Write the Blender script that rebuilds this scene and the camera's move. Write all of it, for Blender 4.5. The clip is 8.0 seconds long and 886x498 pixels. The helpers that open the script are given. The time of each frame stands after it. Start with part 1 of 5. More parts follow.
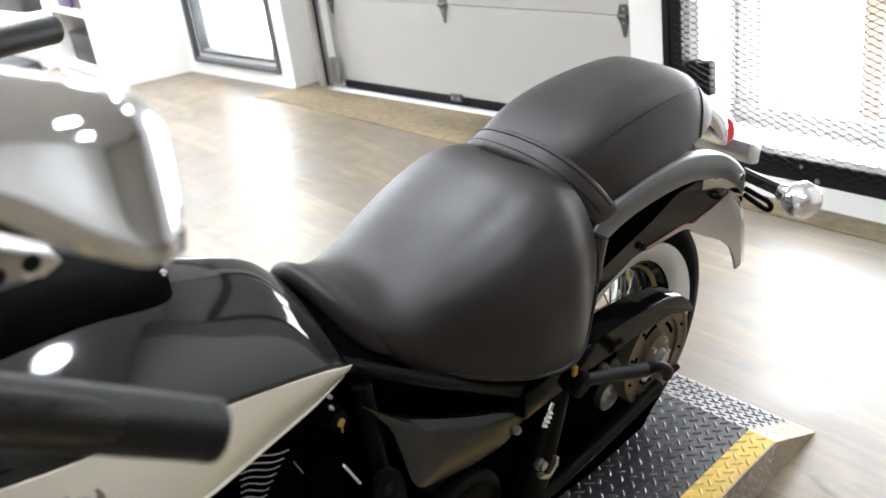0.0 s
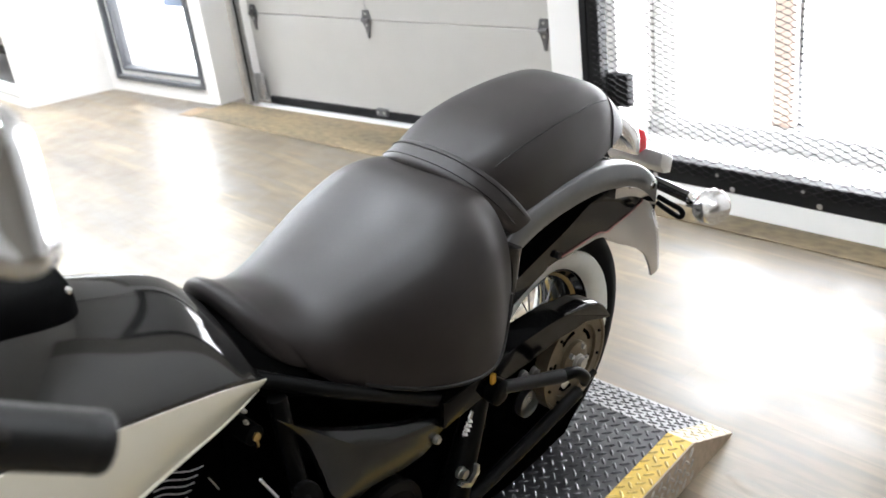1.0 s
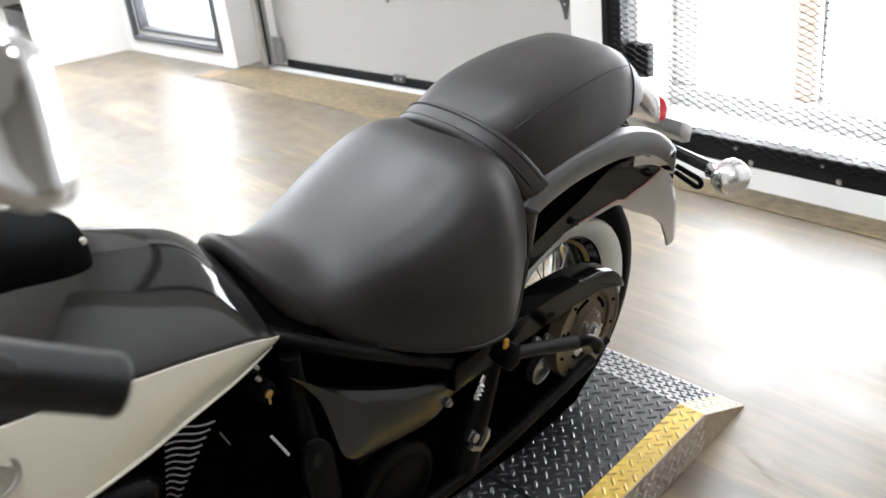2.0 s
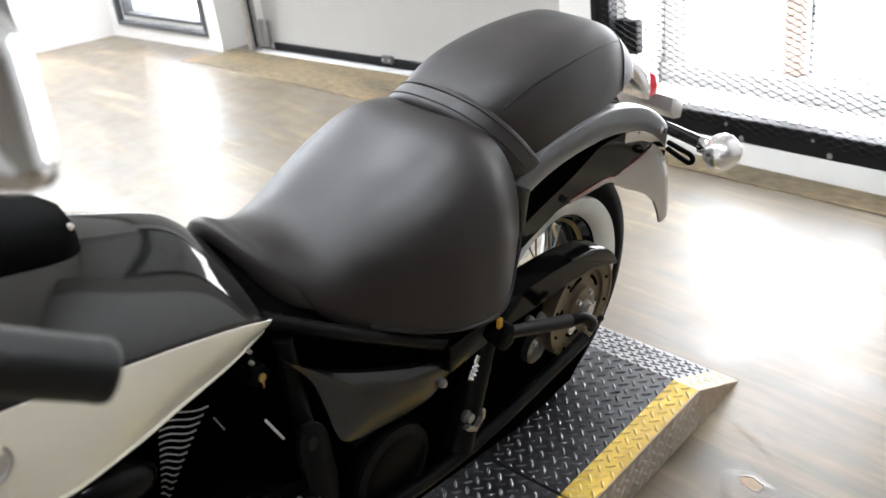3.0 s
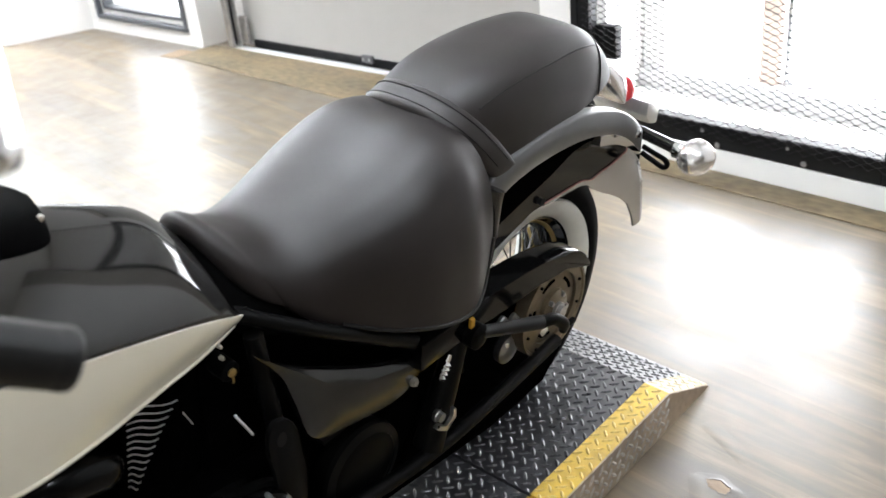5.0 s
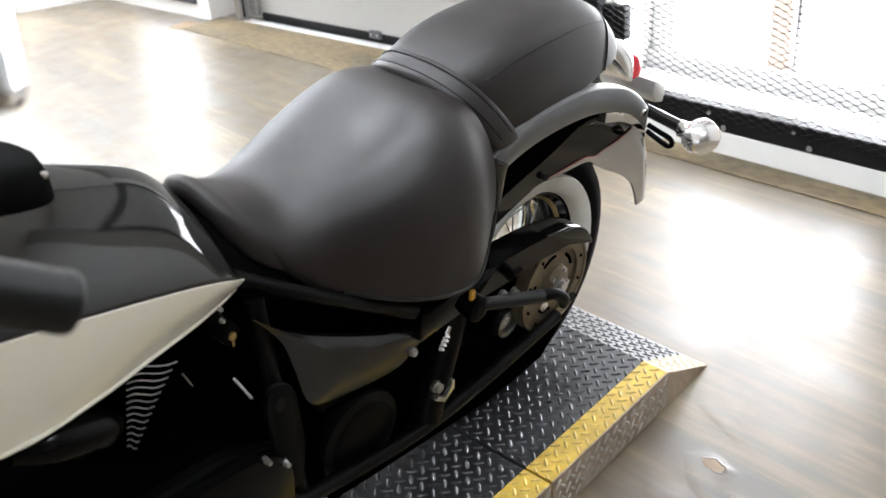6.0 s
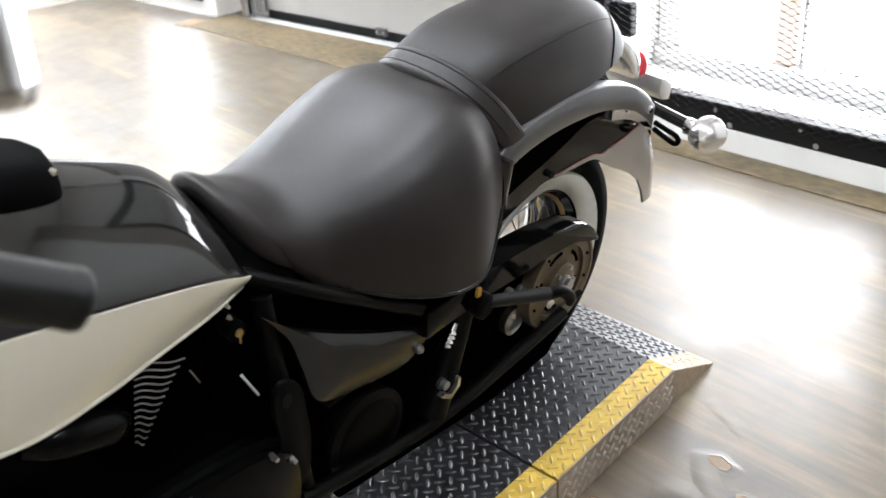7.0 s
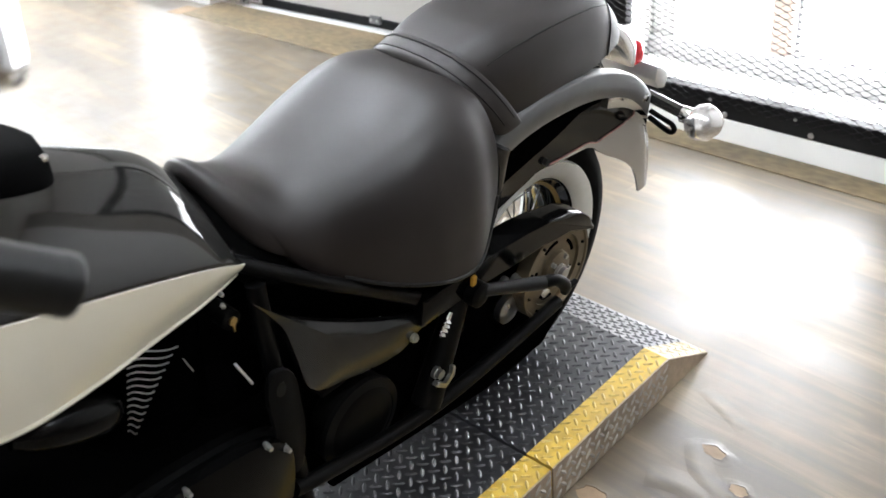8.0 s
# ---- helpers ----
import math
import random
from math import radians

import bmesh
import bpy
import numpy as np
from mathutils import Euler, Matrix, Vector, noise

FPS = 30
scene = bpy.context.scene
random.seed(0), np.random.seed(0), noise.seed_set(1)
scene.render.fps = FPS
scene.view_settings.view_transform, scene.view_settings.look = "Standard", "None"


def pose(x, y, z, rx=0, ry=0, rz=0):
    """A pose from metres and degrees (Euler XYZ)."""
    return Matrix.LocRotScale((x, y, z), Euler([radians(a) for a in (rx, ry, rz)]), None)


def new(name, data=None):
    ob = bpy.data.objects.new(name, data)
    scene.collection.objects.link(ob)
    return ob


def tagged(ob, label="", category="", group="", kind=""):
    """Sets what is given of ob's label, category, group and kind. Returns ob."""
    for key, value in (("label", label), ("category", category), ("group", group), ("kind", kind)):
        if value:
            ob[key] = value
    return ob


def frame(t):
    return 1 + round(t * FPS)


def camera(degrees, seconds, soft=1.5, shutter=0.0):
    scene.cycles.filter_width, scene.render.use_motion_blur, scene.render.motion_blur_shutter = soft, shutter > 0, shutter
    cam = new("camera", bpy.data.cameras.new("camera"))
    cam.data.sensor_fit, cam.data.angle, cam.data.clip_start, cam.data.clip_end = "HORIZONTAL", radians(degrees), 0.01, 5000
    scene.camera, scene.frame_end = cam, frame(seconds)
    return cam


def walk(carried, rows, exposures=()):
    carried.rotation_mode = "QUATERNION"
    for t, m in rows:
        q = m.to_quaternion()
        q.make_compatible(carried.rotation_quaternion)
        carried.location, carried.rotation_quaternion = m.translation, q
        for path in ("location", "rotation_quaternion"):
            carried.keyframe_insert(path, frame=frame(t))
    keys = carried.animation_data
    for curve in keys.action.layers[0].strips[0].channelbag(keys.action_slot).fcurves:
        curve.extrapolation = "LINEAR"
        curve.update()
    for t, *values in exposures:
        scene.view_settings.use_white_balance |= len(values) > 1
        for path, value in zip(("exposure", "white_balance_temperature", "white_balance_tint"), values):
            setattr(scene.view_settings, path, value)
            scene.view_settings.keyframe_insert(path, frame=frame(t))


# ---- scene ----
cam = camera(49.07, 8.0, soft=1.6)
cam.data.dof.use_dof, cam.data.dof.focus_distance, cam.data.dof.aperture_fstop = True, 1.7, 6.3
# seconds, x, y, z, then the tilt, roll and yaw in degrees
ROWS = [
    (0, -0.031, -0.009, 1.340, 64.96, 7.25, 44.43),
    (0.5, -0.004, -0.006, 1.342, 65.59, 7.43, 41.40),
    (1, -0.000, 0.000, 1.338, 65.33, 6.76, 40.40),
    (1.5, -0.006, 0.003, 1.332, 64.61, 6.80, 41.48),
    (2, -0.007, -0.001, 1.323, 63.75, 5.87, 41.66),
    (2.2, -0.007, -0.004, 1.321, 63.54, 5.91, 42.24),
    (3.3, -0.015, 0.008, 1.316, 62.31, 6.32, 40.00),
    (3.5, -0.014, 0.010, 1.317, 62.55, 5.75, 39.62),
    (4, -0.010, 0.009, 1.318, 62.85, 4.90, 39.07),
    (4.5, -0.005, 0.004, 1.319, 62.99, 5.00, 39.54),
    (4.7, -0.005, 0.004, 1.318, 62.90, 5.12, 39.74),
    (5.8, 0.002, -0.001, 1.304, 61.93, 4.49, 41.15),
    (6, 0.004, -0.003, 1.303, 61.56, 3.91, 40.92),
    (6.5, 0.005, -0.007, 1.305, 61.78, 3.80, 41.37),
    (7, 0.004, -0.005, 1.304, 61.42, 4.00, 41.24),
    (7.5, 0.003, -0.002, 1.301, 61.14, 3.96, 41.05),
    (8, -0.003, -0.002, 1.298, 60.79, 3.73, 40.93),
]
walk(cam, [(r[0], pose(*r[1:])) for r in ROWS])

# ---- light ----
world = bpy.data.worlds.new("world")
scene.world = world
world.use_nodes = True
sky = world.node_tree.nodes.new("ShaderNodeTexSky")
sky.sky_type, sky.sun_disc, sky.sun_elevation, sky.sun_rotation = "NISHITA", False, radians(50), radians(200)
bg = world.node_tree.nodes["Background"]
bg.inputs["Strength"].default_value = 0.1
world.node_tree.links.new(sky.outputs[0], bg.inputs["Color"])
scene.view_settings.exposure = 0.55


def area(name, m, sx, sy, watts, colour=(1, 1, 1)):
    data = bpy.data.lights.new(name, "AREA")
    data.shape, data.size, data.size_y, data.energy, data.color = "RECTANGLE", sx, sy, watts, colour
    ob = new(name, data)
    ob.matrix_world = m
    return ob


# daylight in the openings, facing into the room
area("daylight", pose(-4.895, 3.09, 1.06, 90, 0, 180), 0.70, 1.78, 8, (0.94, 0.95, 1.0))
area("daylight", pose(-1.26, 3.26, 0.775, 90, 0, 175.2), 1.12, 1.23, 41, (0.92, 0.945, 1.0))

# ---- materials ----


def tex_coords(nt, scale=(1, 1, 1)):
    tc = nt.nodes.new("ShaderNodeTexCoord")
    mp = nt.nodes.new("ShaderNodeMapping")
    mp.inputs["Scale"].default_value = scale
    nt.links.new(tc.outputs["Object"], mp.inputs["Vector"])
    return mp.outputs["Vector"]


def material(name, colour, rough=0.5, metal=0.0, vary=0.15, grain=40.0, bump=0.0, bump_scale=200.0, coat=0.0,
             dark=None, rough_vary=0.1, spec=0.5, scale=(1, 1, 1)):
    """Base colour broken up at two scales, with uneven gloss and a fine relief."""
    m = bpy.data.materials.new(name)
    m.use_nodes = True
    nt = m.node_tree
    b = nt.nodes["Principled BSDF"]
    v = tex_coords(nt, scale)
    n1 = nt.nodes.new("ShaderNodeTexNoise")
    n1.inputs["Scale"].default_value, n1.inputs["Detail"].default_value = grain, 6
    n2 = nt.nodes.new("ShaderNodeTexNoise")
    n2.inputs["Scale"].default_value, n2.inputs["Detail"].default_value = grain / 9, 3
    add = nt.nodes.new("ShaderNodeMath")
    add.operation = "ADD"
    for n in (n1, n2):
        nt.links.new(v, n.inputs["Vector"])
    nt.links.new(n1.outputs["Fac"], add.inputs[0])
    nt.links.new(n2.outputs["Fac"], add.inputs[1])
    ramp = nt.nodes.new("ShaderNodeValToRGB")
    ramp.color_ramp.elements[0].position, ramp.color_ramp.elements[1].position = 0.35, 0.65
    lo = dark or tuple(c * (1 - vary) for c in colour)
    ramp.color_ramp.elements[0].color = (*lo, 1)
    ramp.color_ramp.elements[1].color = (*[min(1, c * (1 + vary * 0.5)) for c in colour], 1)
    half = nt.nodes.new("ShaderNodeMath")
    half.operation = "MULTIPLY"
    half.inputs[1].default_value = 0.5
    nt.links.new(add.outputs[0], half.inputs[0])
    nt.links.new(half.outputs[0], ramp.inputs["Fac"])
    nt.links.new(ramp.outputs["Color"], b.inputs["Base Color"])
    mr = nt.nodes.new("ShaderNodeMapRange")
    mr.inputs["From Min"].default_value, mr.inputs["From Max"].default_value = 0.3, 0.7
    mr.inputs["To Min"].default_value, mr.inputs["To Max"].default_value = rough * (1 - rough_vary), rough * (1 + rough_vary)
    nt.links.new(n2.outputs["Fac"], mr.inputs["Value"])
    nt.links.new(mr.outputs["Result"], b.inputs["Roughness"])
    b.inputs["Metallic"].default_value = metal
    b.inputs["Coat Weight"].default_value = coat
    b.inputs["Coat Roughness"].default_value = 0.04
    b.inputs["Specular IOR Level"].default_value = spec
    if bump:
        nb = nt.nodes.new("ShaderNodeTexNoise")
        nb.inputs["Scale"].default_value, nb.inputs["Detail"].default_value = bump_scale, 4
        nt.links.new(v, nb.inputs["Vector"])
        bp = nt.nodes.new("ShaderNodeBump")
        bp.inputs["Strength"].default_value, bp.inputs["Distance"].default_value = bump, 0.002
        nt.links.new(nb.outputs["Fac"], bp.inputs["Height"])
        nt.links.new(bp.outputs["Normal"], b.inputs["Normal"])
    return m


def glow(name, colour, strength):
    m = bpy.data.materials.new(name)
    m.use_nodes = True
    b = m.node_tree.nodes["Principled BSDF"]
    b.inputs["Base Color"].default_value = (*colour, 1)
    b.inputs["Emission Color"].default_value = (*colour, 1)
    b.inputs["Emission Strength"].default_value = strength
    return m


def glass(name, colour=(1, 1, 1), rough=0.0):
    m = bpy.data.materials.new(name)
    m.use_nodes = True
    b = m.node_tree.nodes["Principled BSDF"]
    b.inputs["Base Color"].default_value = (*colour, 1)
    b.inputs["Roughness"].default_value = rough
    b.inputs["Transmission Weight"].default_value = 1.0
    b.inputs["IOR"].default_value = 1.45
    return m


LEATHER = material("black_leather", (0.0100, 0.0066, 0.0060), 0.48, vary=0.2, grain=60, bump=0.14, bump_scale=520, rough_vary=0.14, spec=0.48)
VINYL_SIDE = material("black_vinyl", (0.006, 0.0055, 0.0055), 0.45, spec=0.27, vary=0.2, grain=60, bump=0.3, bump_scale=420)
GLOSS_BLACK = material("gloss_black_paint", (0.008, 0.0078, 0.0076), 0.07, vary=0.1, grain=20, spec=0.78)
SATIN_BLACK = material("satin_black_metal", (0.0018, 0.0018, 0.0018), 0.42, spec=0.06, vary=0.3, grain=50, bump=0.05)
SIDE_BLACK = material("side_cover_paint", (0.006, 0.006, 0.006), 0.2, spec=0.30, vary=0.15, grain=30)
GUARD_BLACK = material("gloss_black_plastic", (0.002, 0.002, 0.002), 0.12, spec=0.2, vary=0.1, grain=30)
COVER_BLACK = material("satin_gloss_cover", (0.002, 0.002, 0.002), 0.2, spec=0.14, vary=0.2, grain=30)
TUBE_BLACK = material("powder_coated_tube", (0.003, 0.003, 0.003), 0.38, spec=0.10, vary=0.3, grain=50, bump=0.05)
DULL_PLATE = material("dull_grey_plate", (0.004, 0.004, 0.004), 0.6, spec=0.06, vary=0.3, grain=60, bump=0.08)
# near black: the shade of the engine bay is put into this colour
SHADE_CAST = material("shade_black_cast", (0.0012, 0.0012, 0.0012), 0.65, spec=0.0, vary=0.3, grain=80, bump=0.2)
SIGNAL_CHROME = material("satin_chrome", (0.92, 0.91, 0.90), 0.22, metal=0.92, vary=0.05, grain=40)
MATTE_BLACK = material("matte_black_plastic", (0.0015, 0.0015, 0.0015), 0.85, spec=0.03, vary=0.3, grain=60)
FENDER_BLACK = material("polished_black_paint", (0.005, 0.005, 0.005), 0.09, spec=0.3, vary=0.1, grain=20)
# strut's black is raised to grey for the pale surroundings it reflects
STRUT_SHEEN = material("greyed_black_paint", (0.07, 0.07, 0.071), 0.3, spec=0.7, vary=0.12, grain=40)
CREAM = material("cream_white_paint", (0.84, 0.80, 0.67), 0.15, vary=0.03, coat=0.8, grain=10)
CHROME = material("chrome", (0.86, 0.87, 0.88), 0.06, metal=1.0, vary=0.03, grain=30)
STEEL = material("brushed_steel", (0.55, 0.55, 0.54), 0.3, metal=1.0, vary=0.15, grain=90)
ALLOY = material("pale_cast_alloy", (0.62, 0.62, 0.61), 0.35, metal=0.6, vary=0.12, grain=90)
BRASS = material("brass", (0.50, 0.36, 0.15), 0.35, metal=1.0, vary=0.15, grain=90)
RUBBER = material("tyre_rubber", (0.003, 0.003, 0.003), 0.7, spec=0.03, vary=0.25, grain=90, bump=0.15)
GRIP_RUBBER = material("grip_rubber", (0.008, 0.008, 0.008), 0.42, spec=0.36, vary=0.2, grain=120, bump=0.12, bump_scale=500)
WHITEWALL = material("whitewall_rubber", (0.72, 0.72, 0.68), 0.5, vary=0.06, grain=60, bump=0.05)
WALL = material("white_wall_paint", (0.82, 0.81, 0.79), 0.6, vary=0.03, grain=6, bump=0.08, bump_scale=120)
WALL_DARK = material("brown_wall_paint", (0.31, 0.28, 0.245), 0.6, vary=0.15, grain=6, bump=0.08, bump_scale=120)
# white door skin set to mid grey, its dimmer light held in the colour
DOOR_DIMMED = material("dimmed_white_skin", (0.43, 0.42, 0.397), 0.4, vary=0.03, grain=8, bump=0.04, bump_scale=160)
TRIM_WHITE = material("white_trim_paint", (0.82, 0.82, 0.80), 0.35, vary=0.03, grain=12)
FRAME_GREY = material("grey_window_frame", (0.10, 0.105, 0.115), 0.4, vary=0.15, grain=40)
FRAME_BLACK = material("black_painted_steel", (0.008, 0.008, 0.009), 0.5, spec=0.2, vary=0.3, grain=60, bump=0.06)
MESH_BLACK = material("matt_black_mesh", (0.010, 0.010, 0.011), 0.55, spec=0.25, vary=0.3, grain=60)
SEAL = material("black_rubber_seal", (0.005, 0.005, 0.006), 0.6, spec=0.15, vary=0.2, grain=60)
GALV = material("galvanised_steel", (0.5, 0.5, 0.5), 0.38, metal=0.9, vary=0.25, grain=50)
ALU = material("bright_aluminium", (0.85, 0.85, 0.86), 0.35, metal=0.4, vary=0.1, grain=50)
HINGE_STEEL = material("dull_hinge_steel", (0.16, 0.16, 0.165), 0.4, metal=0.7, vary=0.3, grain=60)
PLATE_BLACK = material("black_tread_plate", (0.026, 0.026, 0.029), 0.32, metal=0.1, vary=0.35, grain=60, bump=0.06)
coat_node = PLATE_BLACK.node_tree.nodes["Principled BSDF"]
coat_node.inputs["Coat Weight"].default_value, coat_node.inputs["Coat Roughness"].default_value = 0.8, 0.33
LUG_BLACK = material("worn_tread_lug", (0.085, 0.085, 0.09), 0.3, metal=0.5, vary=0.5, grain=130)
PLATE_YELLOW = material("yellow_tread_paint", (0.62, 0.41, 0.05), 0.42, vary=0.2, grain=50, bump=0.06, dark=(0.40, 0.27, 0.06))
LUG_YELLOW = material("worn_yellow_lug", (0.64, 0.47, 0.13), 0.38, vary=0.35, grain=130)
PLATE_WORN = material("pale_worn_paint", (0.62, 0.53, 0.34), 0.45, vary=0.2, grain=40, bump=0.06, dark=(0.50, 0.40, 0.22))
LUG_WORN = material("pale_worn_lug", (0.66, 0.58, 0.40), 0.42, vary=0.2, grain=90)
PLATE_RAW = material("scuffed_bare_plate", (0.42, 0.34, 0.26), 0.4, metal=0.6, vary=0.3, grain=50, bump=0.06)
LUG_RAW = material("scuffed_bare_lug", (0.5, 0.47, 0.42), 0.35, metal=0.6, vary=0.3, grain=120)
# grey stands in for the bright floor mirrored in black paint
FLARE_REFLECT = material("floor_reflection_grey", (0.48, 0.47, 0.46), 0.18, metal=0.6, vary=0.05, grain=15)
EDGE_RED = material("red_edge_line", (0.22, 0.06, 0.05), 0.3, vary=0.1)
RED_LENS = material("red_lens", (0.68, 0.02, 0.03), 0.12, vary=0.1, coat=0.5)
AMBER = material("amber_plastic", (0.42, 0.22, 0.03), 0.25, vary=0.1)
GLASS = glass("clear_glass")
LENS = glass("amber_clear_lens", (1.0, 0.62, 0.35), 0.12)
DAY = glow("bright_daylight", (0.95, 0.975, 1.0), 2.4)
BOX_BLACK = material("black_plastic", (0.02, 0.02, 0.021), 0.45, vary=0.3, grain=60, bump=0.08)
PURPLE = material("purple_packaging", (0.09, 0.03, 0.14), 0.4, vary=0.3, grain=40)
# sill colour carries the shade on its front face
SILL_SHADED = material("shaded_sill_grey", (0.66, 0.66, 0.66), 0.45, metal=0.2, vary=0.15, grain=40)
# orange wood paled towards white for the backlight glare
GLARED_WOOD = material("glare_paled_timber", (0.9, 0.70, 0.58), 0.5, vary=0.2, grain=30)
MIRROR = material("mirror_glass", (0.9, 0.9, 0.9), 0.015, metal=1.0, vary=0.01, grain=10, rough_vary=0.0)


def floor_material():
    """Printed wood-look vinyl: long boards along x, streaked grain, smudges and a worn clear coat."""
    m = bpy.data.materials.new("wood_look_vinyl")
    m.use_nodes = True
    nt = m.node_tree
    b = nt.nodes["Principled BSDF"]
    v = tex_coords(nt)
    v.node.inputs["Rotation"].default_value = (0, 0, radians(7))

    def noise(scale, size, detail, twist=0.0):
        mp = nt.nodes.new("ShaderNodeMapping")
        mp.inputs["Scale"].default_value = scale
        nt.links.new(v, mp.inputs["Vector"])
        n = nt.nodes.new("ShaderNodeTexNoise")
        n.inputs["Scale"].default_value, n.inputs["Detail"].default_value, n.inputs["Distortion"].default_value = size, detail, twist
        nt.links.new(mp.outputs["Vector"], n.inputs["Vector"])
        return n.outputs["Fac"]

    def sum_of(terms):
        total = None
        for out, k in terms:
            mul = nt.nodes.new("ShaderNodeMath")
            mul.operation = "MULTIPLY_ADD"
            mul.inputs[1].default_value = k
            if total is None:
                mul.inputs[2].default_value = 0.0
            else:
                nt.links.new(total, mul.inputs[2])
            nt.links.new(out, mul.inputs[0])
            total = mul.outputs[0]
        return total

    def spread(out, f0, f1, t0, t1):
        mr = nt.nodes.new("ShaderNodeMapRange")
        mr.inputs["From Min"].default_value, mr.inputs["From Max"].default_value = f0, f1
        mr.inputs["To Min"].default_value, mr.inputs["To Max"].default_value = t0, t1
        nt.links.new(out, mr.inputs["Value"])
        return mr.outputs["Result"]

    brick = nt.nodes.new("ShaderNodeTexBrick")
    brick.offset, brick.inputs["Scale"].default_value = 0.37, 1.0
    brick.inputs["Brick Width"].default_value, brick.inputs["Row Height"].default_value = 1.2, 0.15
    brick.inputs["Mortar Size"].default_value, brick.inputs["Mortar Smooth"].default_value = 0.0012, 0.5
    brick.inputs["Color1"].default_value, brick.inputs["Color2"].default_value = (0.36, 0.36, 0.36, 1), (0.64, 0.64, 0.64, 1)
    brick.inputs["Mortar"].default_value = (0.33, 0.33, 0.33, 1)
    nt.links.new(v, brick.inputs["Vector"])
    grain = noise((2.4, 24, 1), 1.0, 9, 1.1)
    flame = noise((1.1, 7, 1), 1.0, 5, 1.6)
    smudge = noise((1, 1.6, 1), 2.6, 5, 0.4)
    tone = sum_of(((brick.outputs["Color"], 0.18), (grain, 0.28), (flame, 0.32), (smudge, 0.22)))
    ramp = nt.nodes.new("ShaderNodeValToRGB")
    e = ramp.color_ramp.elements
    e[0].position, e[0].color = 0.37, (0.036, 0.024, 0.012, 1)
    e[1].position, e[1].color = 0.62, (0.285, 0.224, 0.146, 1)
    mid = ramp.color_ramp.elements.new(0.5)
    mid.color = (0.120, 0.090, 0.054, 1)
    nt.links.new(tone, ramp.inputs["Fac"])
    nt.links.new(ramp.outputs["Color"], b.inputs["Base Color"])
    scuff = noise((1, 1, 1), 9.0, 6, 0.6)
    gloss = sum_of(((scuff, 0.5), (smudge, 0.3), (grain, 0.2)))
    nt.links.new(spread(gloss, 0.36, 0.64, 0.42, 0.60), b.inputs["Roughness"])
    nt.links.new(spread(gloss, 0.36, 0.64, 0.30, 0.42), b.inputs["Coat Roughness"])
    wear = sum_of(((flame, 0.45), (grain, 0.25), (smudge, 0.30)))
    nt.links.new(spread(wear, 0.42, 0.60, 1.0, 0.50), b.inputs["Coat Weight"])
    b.inputs["Coat IOR"].default_value = 1.62
    bp = nt.nodes.new("ShaderNodeBump")
    bp.inputs["Strength"].default_value, bp.inputs["Distance"].default_value = 0.10, 0.002
    nt.links.new(tone, bp.inputs["Height"])
    nt.links.new(bp.outputs["Normal"], b.inputs["Normal"])
    swell = nt.nodes.new("ShaderNodeBump")
    swell.inputs["Strength"].default_value, swell.inputs["Distance"].default_value = 0.14, 0.004
    nt.links.new(noise((1, 1.5, 1), 6.0, 2, 0.3), swell.inputs["Height"])
    nt.links.new(swell.outputs["Normal"], b.inputs["Coat Normal"])
    return m


FLOOR = floor_material()
BACKING = material("pale_vinyl_backing", (0.30, 0.215, 0.135), 0.6, vary=0.15, grain=50, bump=0.1)
TEAR = material("brown_torn_edge", (0.15, 0.11, 0.07), 0.45, spec=0.6, vary=0.3, grain=200)
STRIP = material("bare_brown_board", (0.20, 0.15, 0.082), 0.6, vary=0.35, grain=30, bump=0.1, bump_scale=60, dark=(0.075, 0.056, 0.031), scale=(0.7, 1.6, 1))

# ---- mesh helpers ----


def finish(name, bm, mat, smooth=True, sharp=40):
    bmesh.ops.recalc_face_normals(bm, faces=bm.faces[:])
    me = bpy.data.meshes.new(name)
    for f in bm.faces:
        f.smooth = smooth
    if smooth:
        lim = radians(sharp)
        for e in bm.edges:
            if len(e.link_faces) == 2 and e.calc_face_angle(0) > lim:
                e.smooth = False
    bm.to_mesh(me)
    bm.free()
    for m in mat if isinstance(mat, (list, tuple)) else [mat]:
        me.materials.append(m)
    return me


def part(name, bm, mat, parent=None, label="", smooth=True, sharp=40):
    ob = new(name, finish(name, bm, mat, smooth, sharp))
    if parent is not None:
        ob.parent = parent
    if label:
        ob["label"] = label
    return ob


def thing(name, label, category, m=None, group="", kind=""):
    ob = new(name)
    ob.empty_display_size = 0.1
    if m is not None:
        ob.matrix_world = m
    return tagged(ob, label, category, group, kind)


def box(x0, y0, z0, x1, y1, z1, bevel=0.0, bm=None, seg=2):
    own = bmesh.new()
    bmesh.ops.create_cube(own, size=1)
    for v in own.verts:
        v.co = Vector((x0 + (v.co.x + 0.5) * (x1 - x0), y0 + (v.co.y + 0.5) * (y1 - y0), z0 + (v.co.z + 0.5) * (z1 - z0)))
    if bevel:
        bmesh.ops.bevel(own, geom=own.edges[:], offset=bevel, segments=seg, affect="EDGES", profile=0.5)
    return join(own, bm)


def join(own, bm):
    if bm is None:
        return own
    me = bpy.data.meshes.new("tmp")
    own.to_mesh(me)
    own.free()
    bm.from_mesh(me)
    bpy.data.meshes.remove(me)
    return bm


